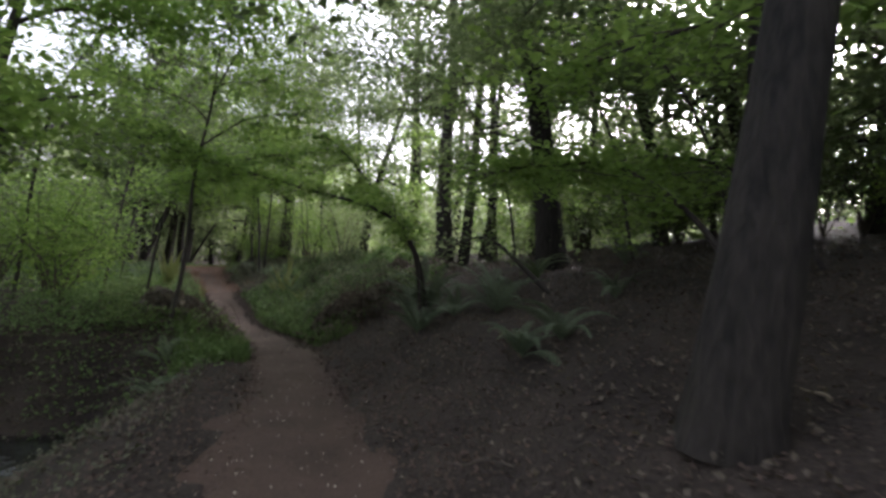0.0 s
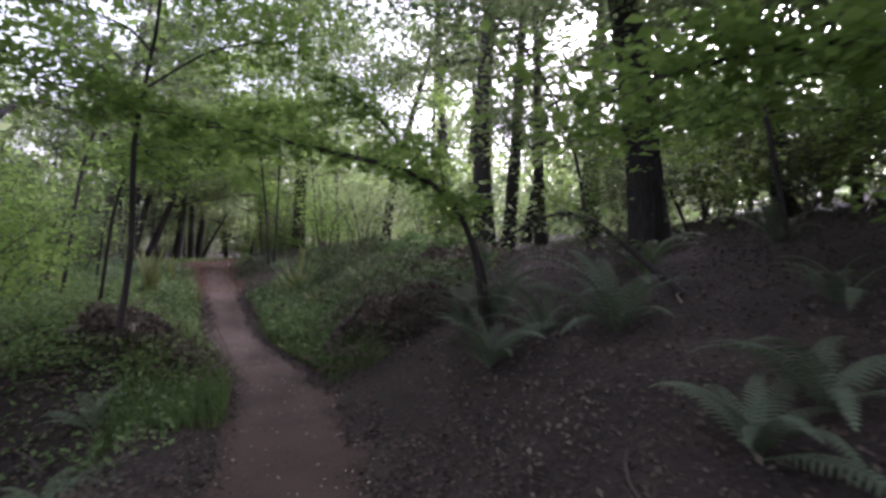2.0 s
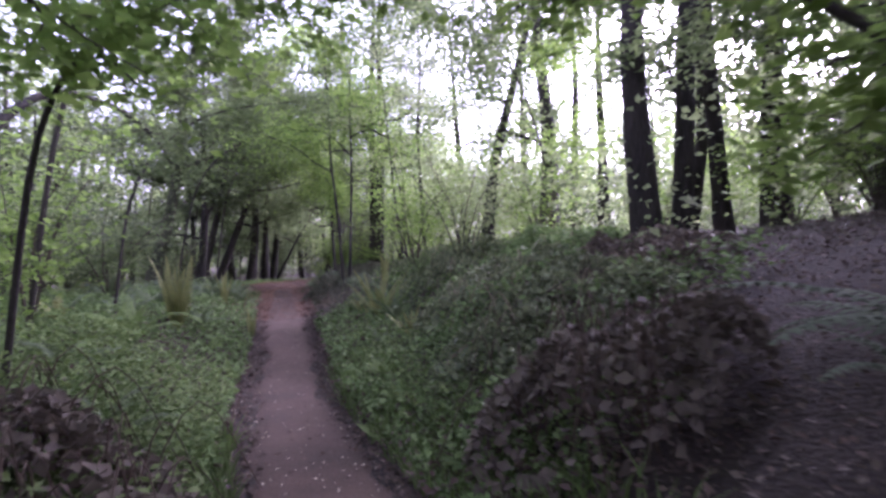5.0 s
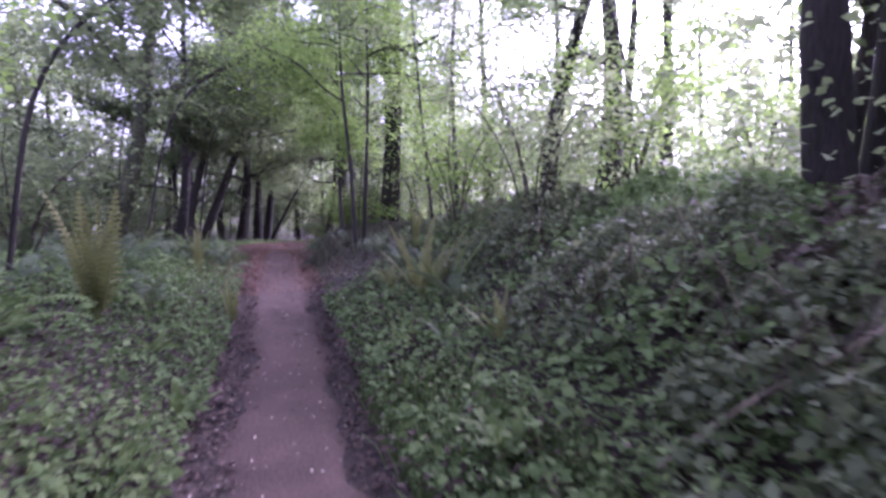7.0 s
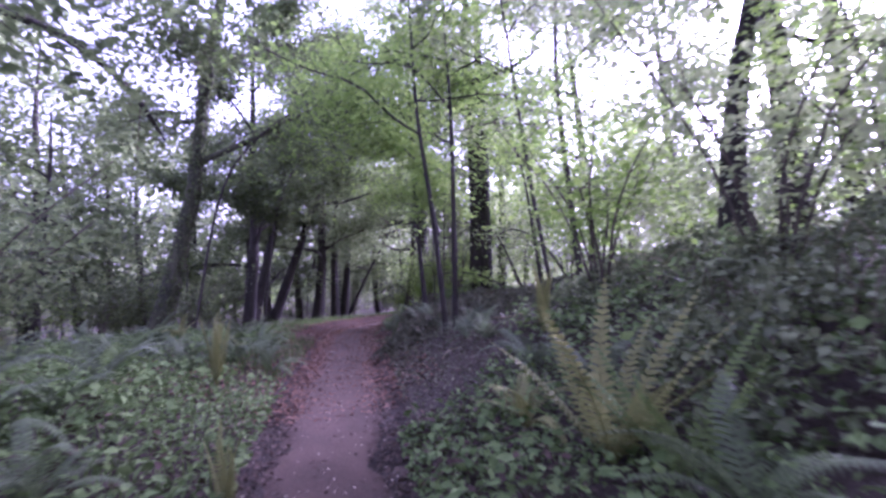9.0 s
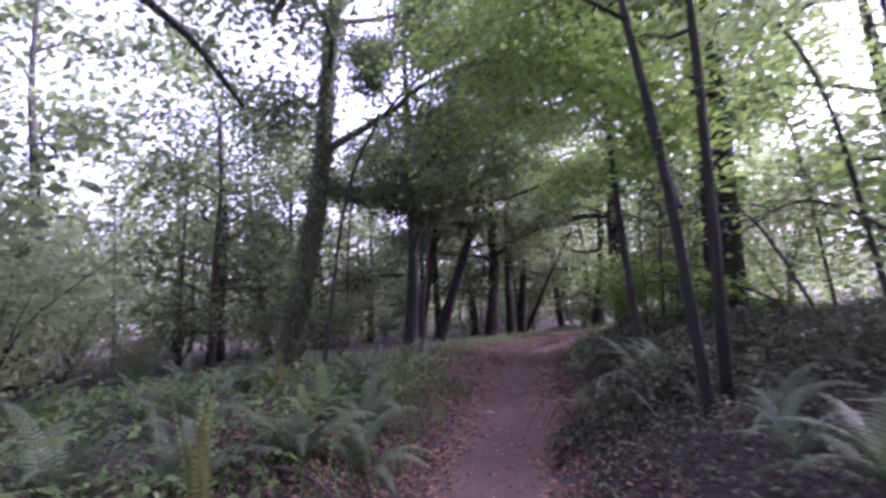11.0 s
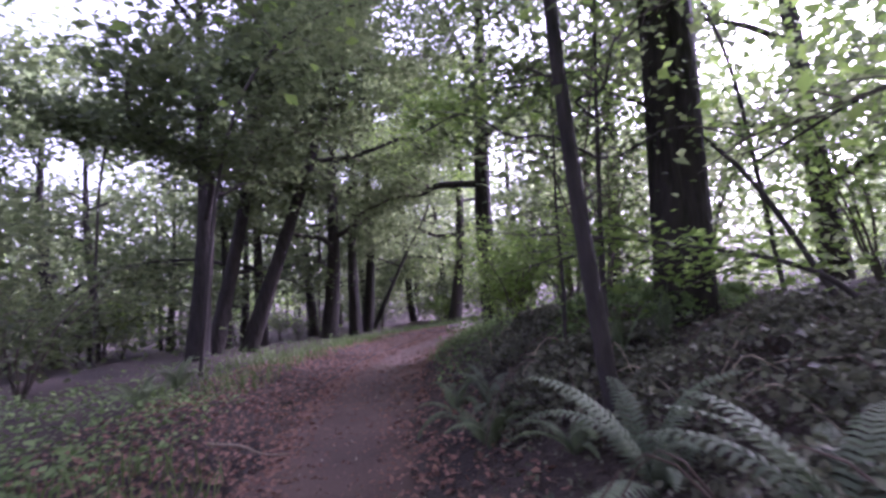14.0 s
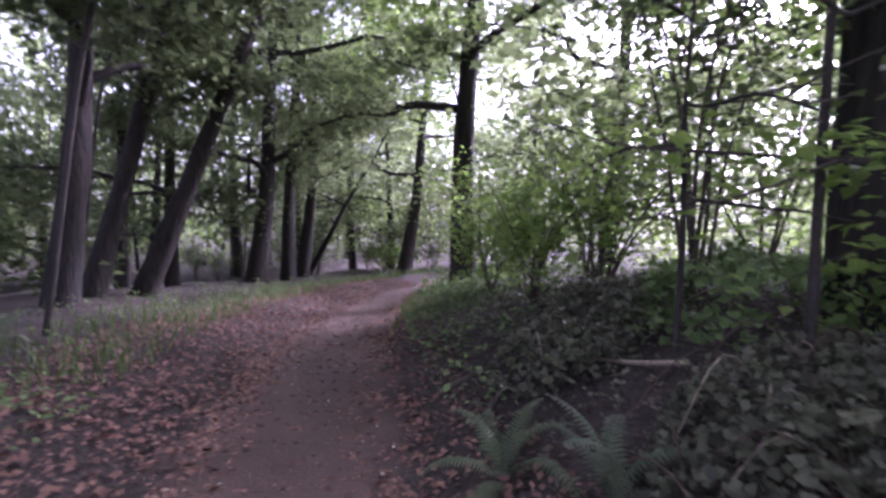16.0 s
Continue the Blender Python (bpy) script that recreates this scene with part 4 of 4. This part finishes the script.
# low growth along the crest of the bank
for tx, ty, k, s in ((4.6, 7.6, 3, .5), (5.6, 9.4, 1, .55), (4.4, 10.8, 3, .55), (6.4, 7.0, 0, .5), (5.6, 12.6, 3, .6), (3.6, 14.2, 1, .6), (6.6, 3.6, 3, .6), (5.2, 1.8, 3, .55), (7.4, 10.4, 3, .7), (8.0, 4.6, 1, .7), (2.4, 16.6, 0, .6), (6.8, 15.4, 3, .8), (4.8, 14.8, 3, .85), (3.2, 15.8, 3, .7), (6.0, 13.4, 3, .8), (5.8, 11.2, 3, .7), (7.0, 9.0, 3, .75), (5.0, 8.6, 3, .55), (4.2, 12.6, 0, .45)) + tuple(
        (a, b, 3, c) for a, b, c in ((-24.4, 36.6, .5), (-20.4, 38.6, .45), (-26.6, 33.6, .5), (-26.2, 28.0, .45), (-18.4, 39.6, .45), (-23.2, 36.4, .4), (-22.2, 20.4, .5), (-19.6, 19.6, .45), (-17.0, 18.6, .4), (-24.0, 39.4, .6), (-27.0, 29.4, .6))
        if abs(float(beside([(a, b)])[1][0])) > 2.2):
    copy_thing(bush[k], pose(tx, ty, ground_z(tx, ty) - .05, 0, 0, 77 * tx) @ Matrix.Scale(s, 4))

# ---- bramble thickets ----
RNG = np.random.default_rng(15)
bramble(-1.9, 11.9, 1.5, 1.1, .5, 8060, .055, M_BRAMBLE, "tall dark bramble thicket with dry canes", .9, 60)
bramble(-2.6, 13.9, 1.4, 1.2, .6, 6510, .055, M_BRAMBLE, "bramble thicket on the bank side", .9, 36)
bramble(-1.2, 13.2, 1.6, 1.3, .45, 3600, .08, M_DRYLEAF, "half-dry bramble heap on the bank", .6, 40)
bramble(-3.6, 16.4, 1.6, 1.1, .6, 5890, .055, M_BRAMBLE, "bramble thicket on the bank side", 1.0, 30)
bramble(-1.7, 16.2, 1.8, 1.5, .6, 3600, .085, M_HERB, "leafy bramble thicket on the bank", .7, 24)
bramble(-4.4, 18.9, 1.5, 1.2, .5, 5580, .055, M_BRAMBLE, "low bramble thicket on the bank", 1.0, 24)
bramble(-1.7, 10.0, .9, .7, .6, 2400, .07, M_DRYLEAF, "mound of dry undergrowth on the bank foot", .4, 40)
bramble(-8.0, 20.2, 1.0, .6, .34, 3410, .042, M_IVY, "dark mound of brambles at the bank foot", 1.0, 30)
bramble(-8.9, 22.75, .95, .6, .28, 4650, .042, M_IVY, "low glossy bramble mound by the path", 1.1, 26)
bramble(-7.6, 21.9, 1.1, .9, .28, 4960, .042, M_IVY, "low bramble cover on the bank", .8, 20)
bramble(-6.2, 20.8, 1.4, 1.1, .25, 4650, .042, M_IVY, "low bramble cover on the bank", .8, 16)
bramble(-9.6, 24.6, 1.1, .6, .28, 4340, .042, M_IVY, "bramble edge beside the path", 1.1, 20)
bramble(-8.4, 24.9, 1.3, 1.0, .4, 2600, .07, M_HERB, "low green cover on the bank", 1.1, 12)
bramble(-4.3, 8.75, .85, .6, .5, 2200, .065, M_DRYLEAF, "heap of dead bracken beside the path", .1, 40)

# ---- log and stump ----
RNG = np.random.default_rng(16)
def log(x, y, z, length, radius, turn, label):
    ob = thing("fallen_log", x, y, z, label, "log")
    c = curve([(-length / 2, 0, -.05), (0, .04, .03), (length / 2, 0, .02)], 12)
    v, f = tube(c, radius * (1 + .08 * np.sin(np.arange(12) * 1.3)), 12, .05)
    part("log_body", mesh("log_body", v, f, M_LOG, True), ob)
    bm = bmesh.new()
    bmesh.ops.create_cone(bm, cap_ends=True, segments=12, radius1=radius * .97, radius2=radius * .9, depth=.03)
    me = bpy.data.meshes.new("cut_end")
    bm.to_mesh(me)
    bm.free()
    me.materials.append(M_CUT)
    part("cut_end", me, ob, "pale weathered sawn end").matrix_local = pose(length / 2, 0, .02, 0, 90, 0)
    ob.rotation_euler = (0, 0, radians(turn))


log(-4.6, 8.35, ground_z(-4.6, 8.35) + .3, .7, .055, 8, "short weathered log on a bracken heap")

# ---- ferns ----
RNG = np.random.default_rng(17)
for x, y, kind, s, n, label in (
        (-.4, 9.0, "dusky", 1.15, 14, "large dusky fern at the hazel foot"), (-.45, 7.7, "dusky", .85, 11, "dusky fern with arching fronds on the bank"), (.7, 7.8, "dusky", 1.1, 13, "large dusky fern drooping on the bank"),
        (.75, 5.75, "dusky", .78, 11, "dusky fern low on the shaded bank"), (-.7, 9.0, "dusky", .8, 9, ""), (1.5, 9.2, "green", .9, 9, ""), (2.2, 7.2, "dusky", .7, 8, ""), (3.2, 9.6, "dusky", .8, 8, ""),
        (-7.2, 13.1, "gold_tall", 1.05, 13, "tall yellowing fern standing upright"), (-6.8, 11.85, "fresh", .85, 11, "bright green fern in the herbs"), (-8.4, 14.2, "green", .7, 9, ""), (-7.2, 14.9, "gold_tall", .55, 7, "small yellowing fern beside the path"),
        (-4.4, 14.6, "green", .7, 8, ""), (-5.6, 16.9, "dusky", .7, 8, ""), (-5.0, 16.2, "dusky", .7, 8, ""),
        (-8.95, 16.6, "gold_tall", .75, 8, "yellowing fern at the path side"), (-9.9, 16.2, "green", .8, 9, ""), (-9.5, 18.1, "green", .7, 9, ""), (-10.9, 17.4, "green", .8, 9, ""), (-12.0, 18.4, "green", .8, 9, ""),
        (-6.4, 18.35, "green", .58, 10, "green fern at the bank foot"), (-5.6, 17.7, "gold_tall", .85, 7, "tall yellow-green fern among brambles"), (-6.85, 19.1, "dusky", .5, 10, "dusky fern on the mound"), (-10.0, 18.6, "green", .75, 9, ""),
        (-8.4, 21.2, "dusky", .66, 10, "large fern arching from the bank"), (-8.8, 20.6, "green", .52, 9, ""), (-7.5, 19.9, "dusky", .36, 8, ""), (-7.9, 20.5, "dusky", .8, 9, ""), (-11.4, 19.6, "green", .8, 9, "bright green fern beside the litter"), (-10.5, 18.5, "green", .6, 8, ""),
        (-8.8, 21.65, "green", .44, 9, "green fern with long fronds at the bank foot"), (-9.4, 22.0, "green", .55, 8, ""), (-10.05, 23.0, "green", .5, 7, "small green fern at the path edge"), (-9.6, 22.7, "dusky", .5, 7, ""),
        (-8.3, 22.95, "green_tall", .45, 9, "upright strap-like fern at the tree foot"), (-13.4, 22.4, "green", .6, 8, ""), (-14.4, 23.6, "green", .6, 8, ""), (-12.9, 20.6, "green", .6, 8, ""),
        (-6.0, 10.4, "green", .6, 8, ""), (1.2, 5.95, "dusky", .8, 10, ""), (.08, 8.1, "dusky", .75, 9, ""), (-4.35, 13.65, "green", .42, 7, ""), (-6.75, 18.65, "dusky", .45, 8, ""), (-8.6, 22.75, "green_tall", .5, 6, "upright green fern beside a slim stem"), (-7.4, 12.3, "fresh", .6, 8, ""), (-9.75, 17.6, "green", .7, 9, ""), (-5.5, 15.9, "gold", .6, 7, "small yellow-green fern under the bank"), (-7.6, 13.6, "fresh", .6, 8, ""), (-3.9, 7.4, "dusky", .6, 8, ""), (-3.4, 6.4, "dusky", .6, 8, ""), (-4.8, 9.6, "green", .6, 8, "")):
    fern(x, y, kind, s, n, label)
fern(-4.92, 15.3, "gold_tall", 1.05, 12, "yellow-green fern leaning from the bank", 30)
fern(-4.6, 15.0, "fresh_tall", .8, 9, "green fern leaning from the bank", 34)
fern(-3.87, 13.65, "gold_tall", .55, 9, "small yellow-green fern in brambles", 30)
for k in range(26):
    far = k % 13
    i = int(np.searchsorted(MID[:, 1], 14.2 + .52 * far + RNG.uniform(-.2, .2)))
    d = RNG.uniform(1.25, 2.4) if k < 13 else RNG.uniform(2.6, 4.8)
    x, y = MID[i, :2] + d * np.array([-TAN[i, 1], TAN[i, 0]])
    fern(x, y, ("green", "dusky", "green", "fresh", "gold")[int(RNG.integers(0, 5))], RNG.uniform(.5, .78), int(RNG.integers(6, 10)), "arching fern among the nettles", lift=.02)


# ---- cover of the ground ----
RNG = np.random.default_rng(18)
def band(n, y0, y1, d0, d1, skew=1.0):
    """Places beside the way, between two stretches and two distances from its middle."""
    k = np.where((MID[:, 1] > y0) & (MID[:, 1] < y1))[0]
    i = RNG.choice(k, n)
    d = d0 + (d1 - d0) * RNG.uniform(0, 1, n) ** skew
    t = TAN[i]
    p = MID[i, :2] + TAN[i] * RNG.uniform(-.15, .15, (n, 1)) + d[:, None] * np.stack([t[:, 1], -t[:, 0]], 1)
    return p


def strew(name, places, lift, size, material, label, category, tilt=.35, high=0.0):
    p = np.concatenate(places)
    z = height(p) + lift + high * RNG.uniform(0, 1, len(p)) ** 1.5 * (.6 + .4 * waves(p[:, 0] * 1.7, p[:, 1] * 1.7))
    v, f = leaves(np.column_stack([p, z]), size, tilt)
    tagged(new(name, mesh(name, v, f, material)), label, category, kind="stuff")


strew("leaf_litter", [band(17000, -3, 10, .45, 6.0, 1.2), band(2200, 6, 17, .36, .8), band(2200, 6, 17, -.36, -.8), band(4500, -6, 8, -.45, -3.5, 1.3), band(1500, 8, 16, .45, 1.6), band(1500, 8, 16, -.5, -1.2), band(4000, 16, 24, .5, 3.5), band(4000, 9, 14, 3, 8), band(3500, -4, 9, 5, 10), band(3800, -4, 18, -.5, .6), band(6500, -3, 6.8, -1.4, 1.3), band(2600, -3, 17, .3, .62), band(2600, -3, 17, -.3, -.62)],
      .02, .044, M_LITTER, "brown fallen leaves on the woodland floor", "leaf litter")
strew("russet_leaf_litter", [band(18500, 16.5, 34, -.3, -2.4, 1.1), band(4500, 17, 34, .3, 1.2), band(8500, 16.5, 34, -.75, .75)], .025, .052, M_RED, "russet fallen leaves along the path edge", "leaf litter")
strew("leaf_flecks", [band(620, -2, 34, -.55, .55), band(620, 2, 17, -.75, .75)], .04, .026, M_FLECK, "pale dry leaf flecks on the path", "leaf litter", .2)
strew("fine_herb_cover", [band(22000, 8.8, 17, -.6, -3.6, 1.2), band(12000, 8.8, 16, .55, 2.0, 1.2)], .03, .048, M_HERB, "small-leaved green herbs beside the path", "herbs", .55, .3)
strew("herb_cover", [band(3000, 8, 16.5, -3, -6), band(9000, 15, 24, -1.2, -5.5), band(8000, 12, 21, -3, -10), band(3500, 7, 12, -.8, -3), band(1300, 22, 34, -1.8, -4), band(3500, 23, 36, .9, 3)],
      .03, .062, M_HERB, "green nettles and herbs covering the ground", "herbs", .5, .28)
strew("tall_herbs", [band(7000, 8.7, 12.4, -.62, -2.5), band(900, 10, 14, .7, 1.4)], .08, .052, M_LUSH, "bright green leafy herbs crowding the path", "herbs", .55, .55)
strew("dead_cover", [band(9000, -3, 10, 1.2, 7.5), band(2500, 5, 9, -1, -3.5)], .03, .048, M_DRYLEAF, "curled dead leaves and debris on the bank", "leaf litter", .8, .1)
strew("ivy_cover", [band(11000, 18, 28, .9, 5.0), band(4500, 12, 20, 1.5, 6.0), band(6000, 8, 28, 4, 11), band(3500, 4, 9, -1, -4), band(7000, 15.5, 20.5, .7, 3.5)], .03, .045, M_IVY, "dark ivy and bramble leaves on the bank", "ivy", .5, .16)

gp = np.concatenate([band(4200, 7.5, 11, -.5, -1.5), band(2600, 8.5, 13, .5, 1.2), band(2400, 24, 38, -1.3, -3), band(1500, 26, 38, .7, 2), band(1500, 14, 22, -.7, -2)])
gz = height(gp)
ga, gh = RNG.uniform(0, 6.28, len(gp)), RNG.uniform(.1, .28, len(gp))
gs = np.stack([np.cos(ga), np.sin(ga), 0 * ga], 1)
gb = RNG.normal(0, .09, (len(gp), 2))
base = np.column_stack([gp, gz - .01])
tip = base + np.column_stack([gb, gh])
midp = base + np.column_stack([gb * .35, gh * .6])
gv = np.stack([base - gs * .006, base + gs * .006, midp + gs * .005, tip, midp - gs * .005], 1).reshape(-1, 3)
gk5 = np.arange(len(gp))[:, None] * 5
gf3 = np.concatenate([gk5 + [0, 1, 2], gk5 + [0, 2, 4], gk5 + [4, 2, 3]], 1).reshape(-1, 3)
tagged(new("grass", mesh("grass", gv, gf3, M_GRASS)), "bright green grass along the path edges", "grass", kind="stuff")


# ---- broad-leaved herbs ----
strew("bank_greenery", [band(5200, 11.5, 17.2, 2.0, 5.2), band(2600, 9.5, 12, 1.6, 4.0), band(1500, 26, 33, .9, 4.5)], .05, .085, M_HERB, "leafy green growth along the top of the bank", "herbs", .6, .6)
strew("broad_herbs", [band(2600, 9.0, 17.5, -.55, -3.2, 1.2), band(1100, 9.0, 16, .6, 1.6, 1.2), band(1500, 15, 22, -1.4, -5)], .1, .085, M_HERB, "broad-leaved nettles and dead-nettles by the path", "herbs", .55, .3)
strew("herb_gap_litter", [band(2600, 8.5, 17, -.48, -2.6), band(1600, 8.5, 16, .46, 1.3)], .1, .06, M_LITTER, "brown dead leaves caught among the herbs", "leaf litter", .5, .12)


def blade_mesh(length, width, droop):
    """One lance-shaped leaf with a folded midrib, growing along x."""
    u = np.linspace(0, 1, 8)
    x, z = length * u, length * (.55 * u - droop * u ** 2)
    w = width * np.sin(np.pi * np.clip(u, .03, .97)) ** .8 * (1 + .12 * np.sin(u * 21))
    v = np.stack([np.stack([x, k * w / 2, z + abs(k) * w * .18], 1) for k in (-1, 0, 1)], 1).reshape(-1, 3)
    f = [(3 * i + j, 3 * i + j + 1, 3 * i + j + 4, 3 * i + j + 3) for i in range(7) for j in range(2)]
    return mesh("leaf", v, f, M_LUSH, True)


BLADES = [blade_mesh(.3, .075, .2), blade_mesh(.26, .085, .45), blade_mesh(.2, .07, .05)]
for x, y, s in ((-3.72, 11.98, 1.1), (-3.35, 11.2, .9), (-5.6, 11.6, .8), (-5.95, 12.5, .9), (-4.6, 13.2, .7), (-6.7, 13.1, .8), (-3.3, 10.6, .8), (-6.2, 11.2, .8)):
    ob = thing("dock", x, y, ground_z(x, y) + .01, "bright green dock plant with lance-shaped leaves", "herb", "dock plants")
    for k in range(11):
        lf = part("leaf", BLADES[k % 3], ob)
        lf.matrix_local = pose(0, 0, 0, RNG.normal(0, 12), RNG.uniform(-50, 0), k * 137 + RNG.normal(0, 15)) @ Matrix.Scale(s * RNG.uniform(.8, 1.2), 4)

# ---- stone on the path ----
bm = bmesh.new()
bmesh.ops.create_icosphere(bm, subdivisions=2, radius=.06)
for p in bm.verts:
    p.co.x *= 1.1 + RNG.normal(0, .05)
    p.co.y *= .7 + RNG.normal(0, .05)
    p.co.z *= .35 + RNG.normal(0, .03)
stone_mesh = bpy.data.meshes.new("stone")
bm.to_mesh(stone_mesh)
bm.free()
stone_mesh.materials.append(M_TRACK)
stone = new("stone", stone_mesh)
stone.location = (-9.9, 20.32, ground_z(-9.9, 20.32) + .035)
tagged(stone, "flat pale stone set in the trodden path", "stone")

# ---- fallen sticks ----
RNG = np.random.default_rng(19)
for k in range(46):
    y0, y1, d0, d1 = ((-1, 9, 1.0, 5.0), (10, 20, .8, 2.4), (18, 26, .9, 2.6), (2, 24, -2.4, -.7))[k % 4]
    (sx, sy), = band(1, y0, y1, d0, d1)
    n, a = RNG.uniform(.25, .9), RNG.uniform(0, 3.14)
    ends = [(sx + u * n * math.cos(a), sy + u * n * math.sin(a)) for u in (-.5, -.15, .2, .5)]
    zs = height(ends) + .02 + np.abs(RNG.normal(0, .025, 4))
    o = np.array([sx, sy, ground_z(sx, sy)])
    c = curve(np.column_stack([ends, zs]) - o + RNG.normal(0, .02, (4, 3)) * [1, 1, 0], 10)
    v, f = tube(c, np.linspace(RNG.uniform(.008, .02), .004, 10), 5, .05)
    ob = new("fallen_stick", mesh("fallen_stick", v, f, M_TWIG if k % 3 else M_STRAW, True))
    ob.location = o
    tagged(ob, "thin dead stick lying among fallen leaves", "stick", "fallen sticks")
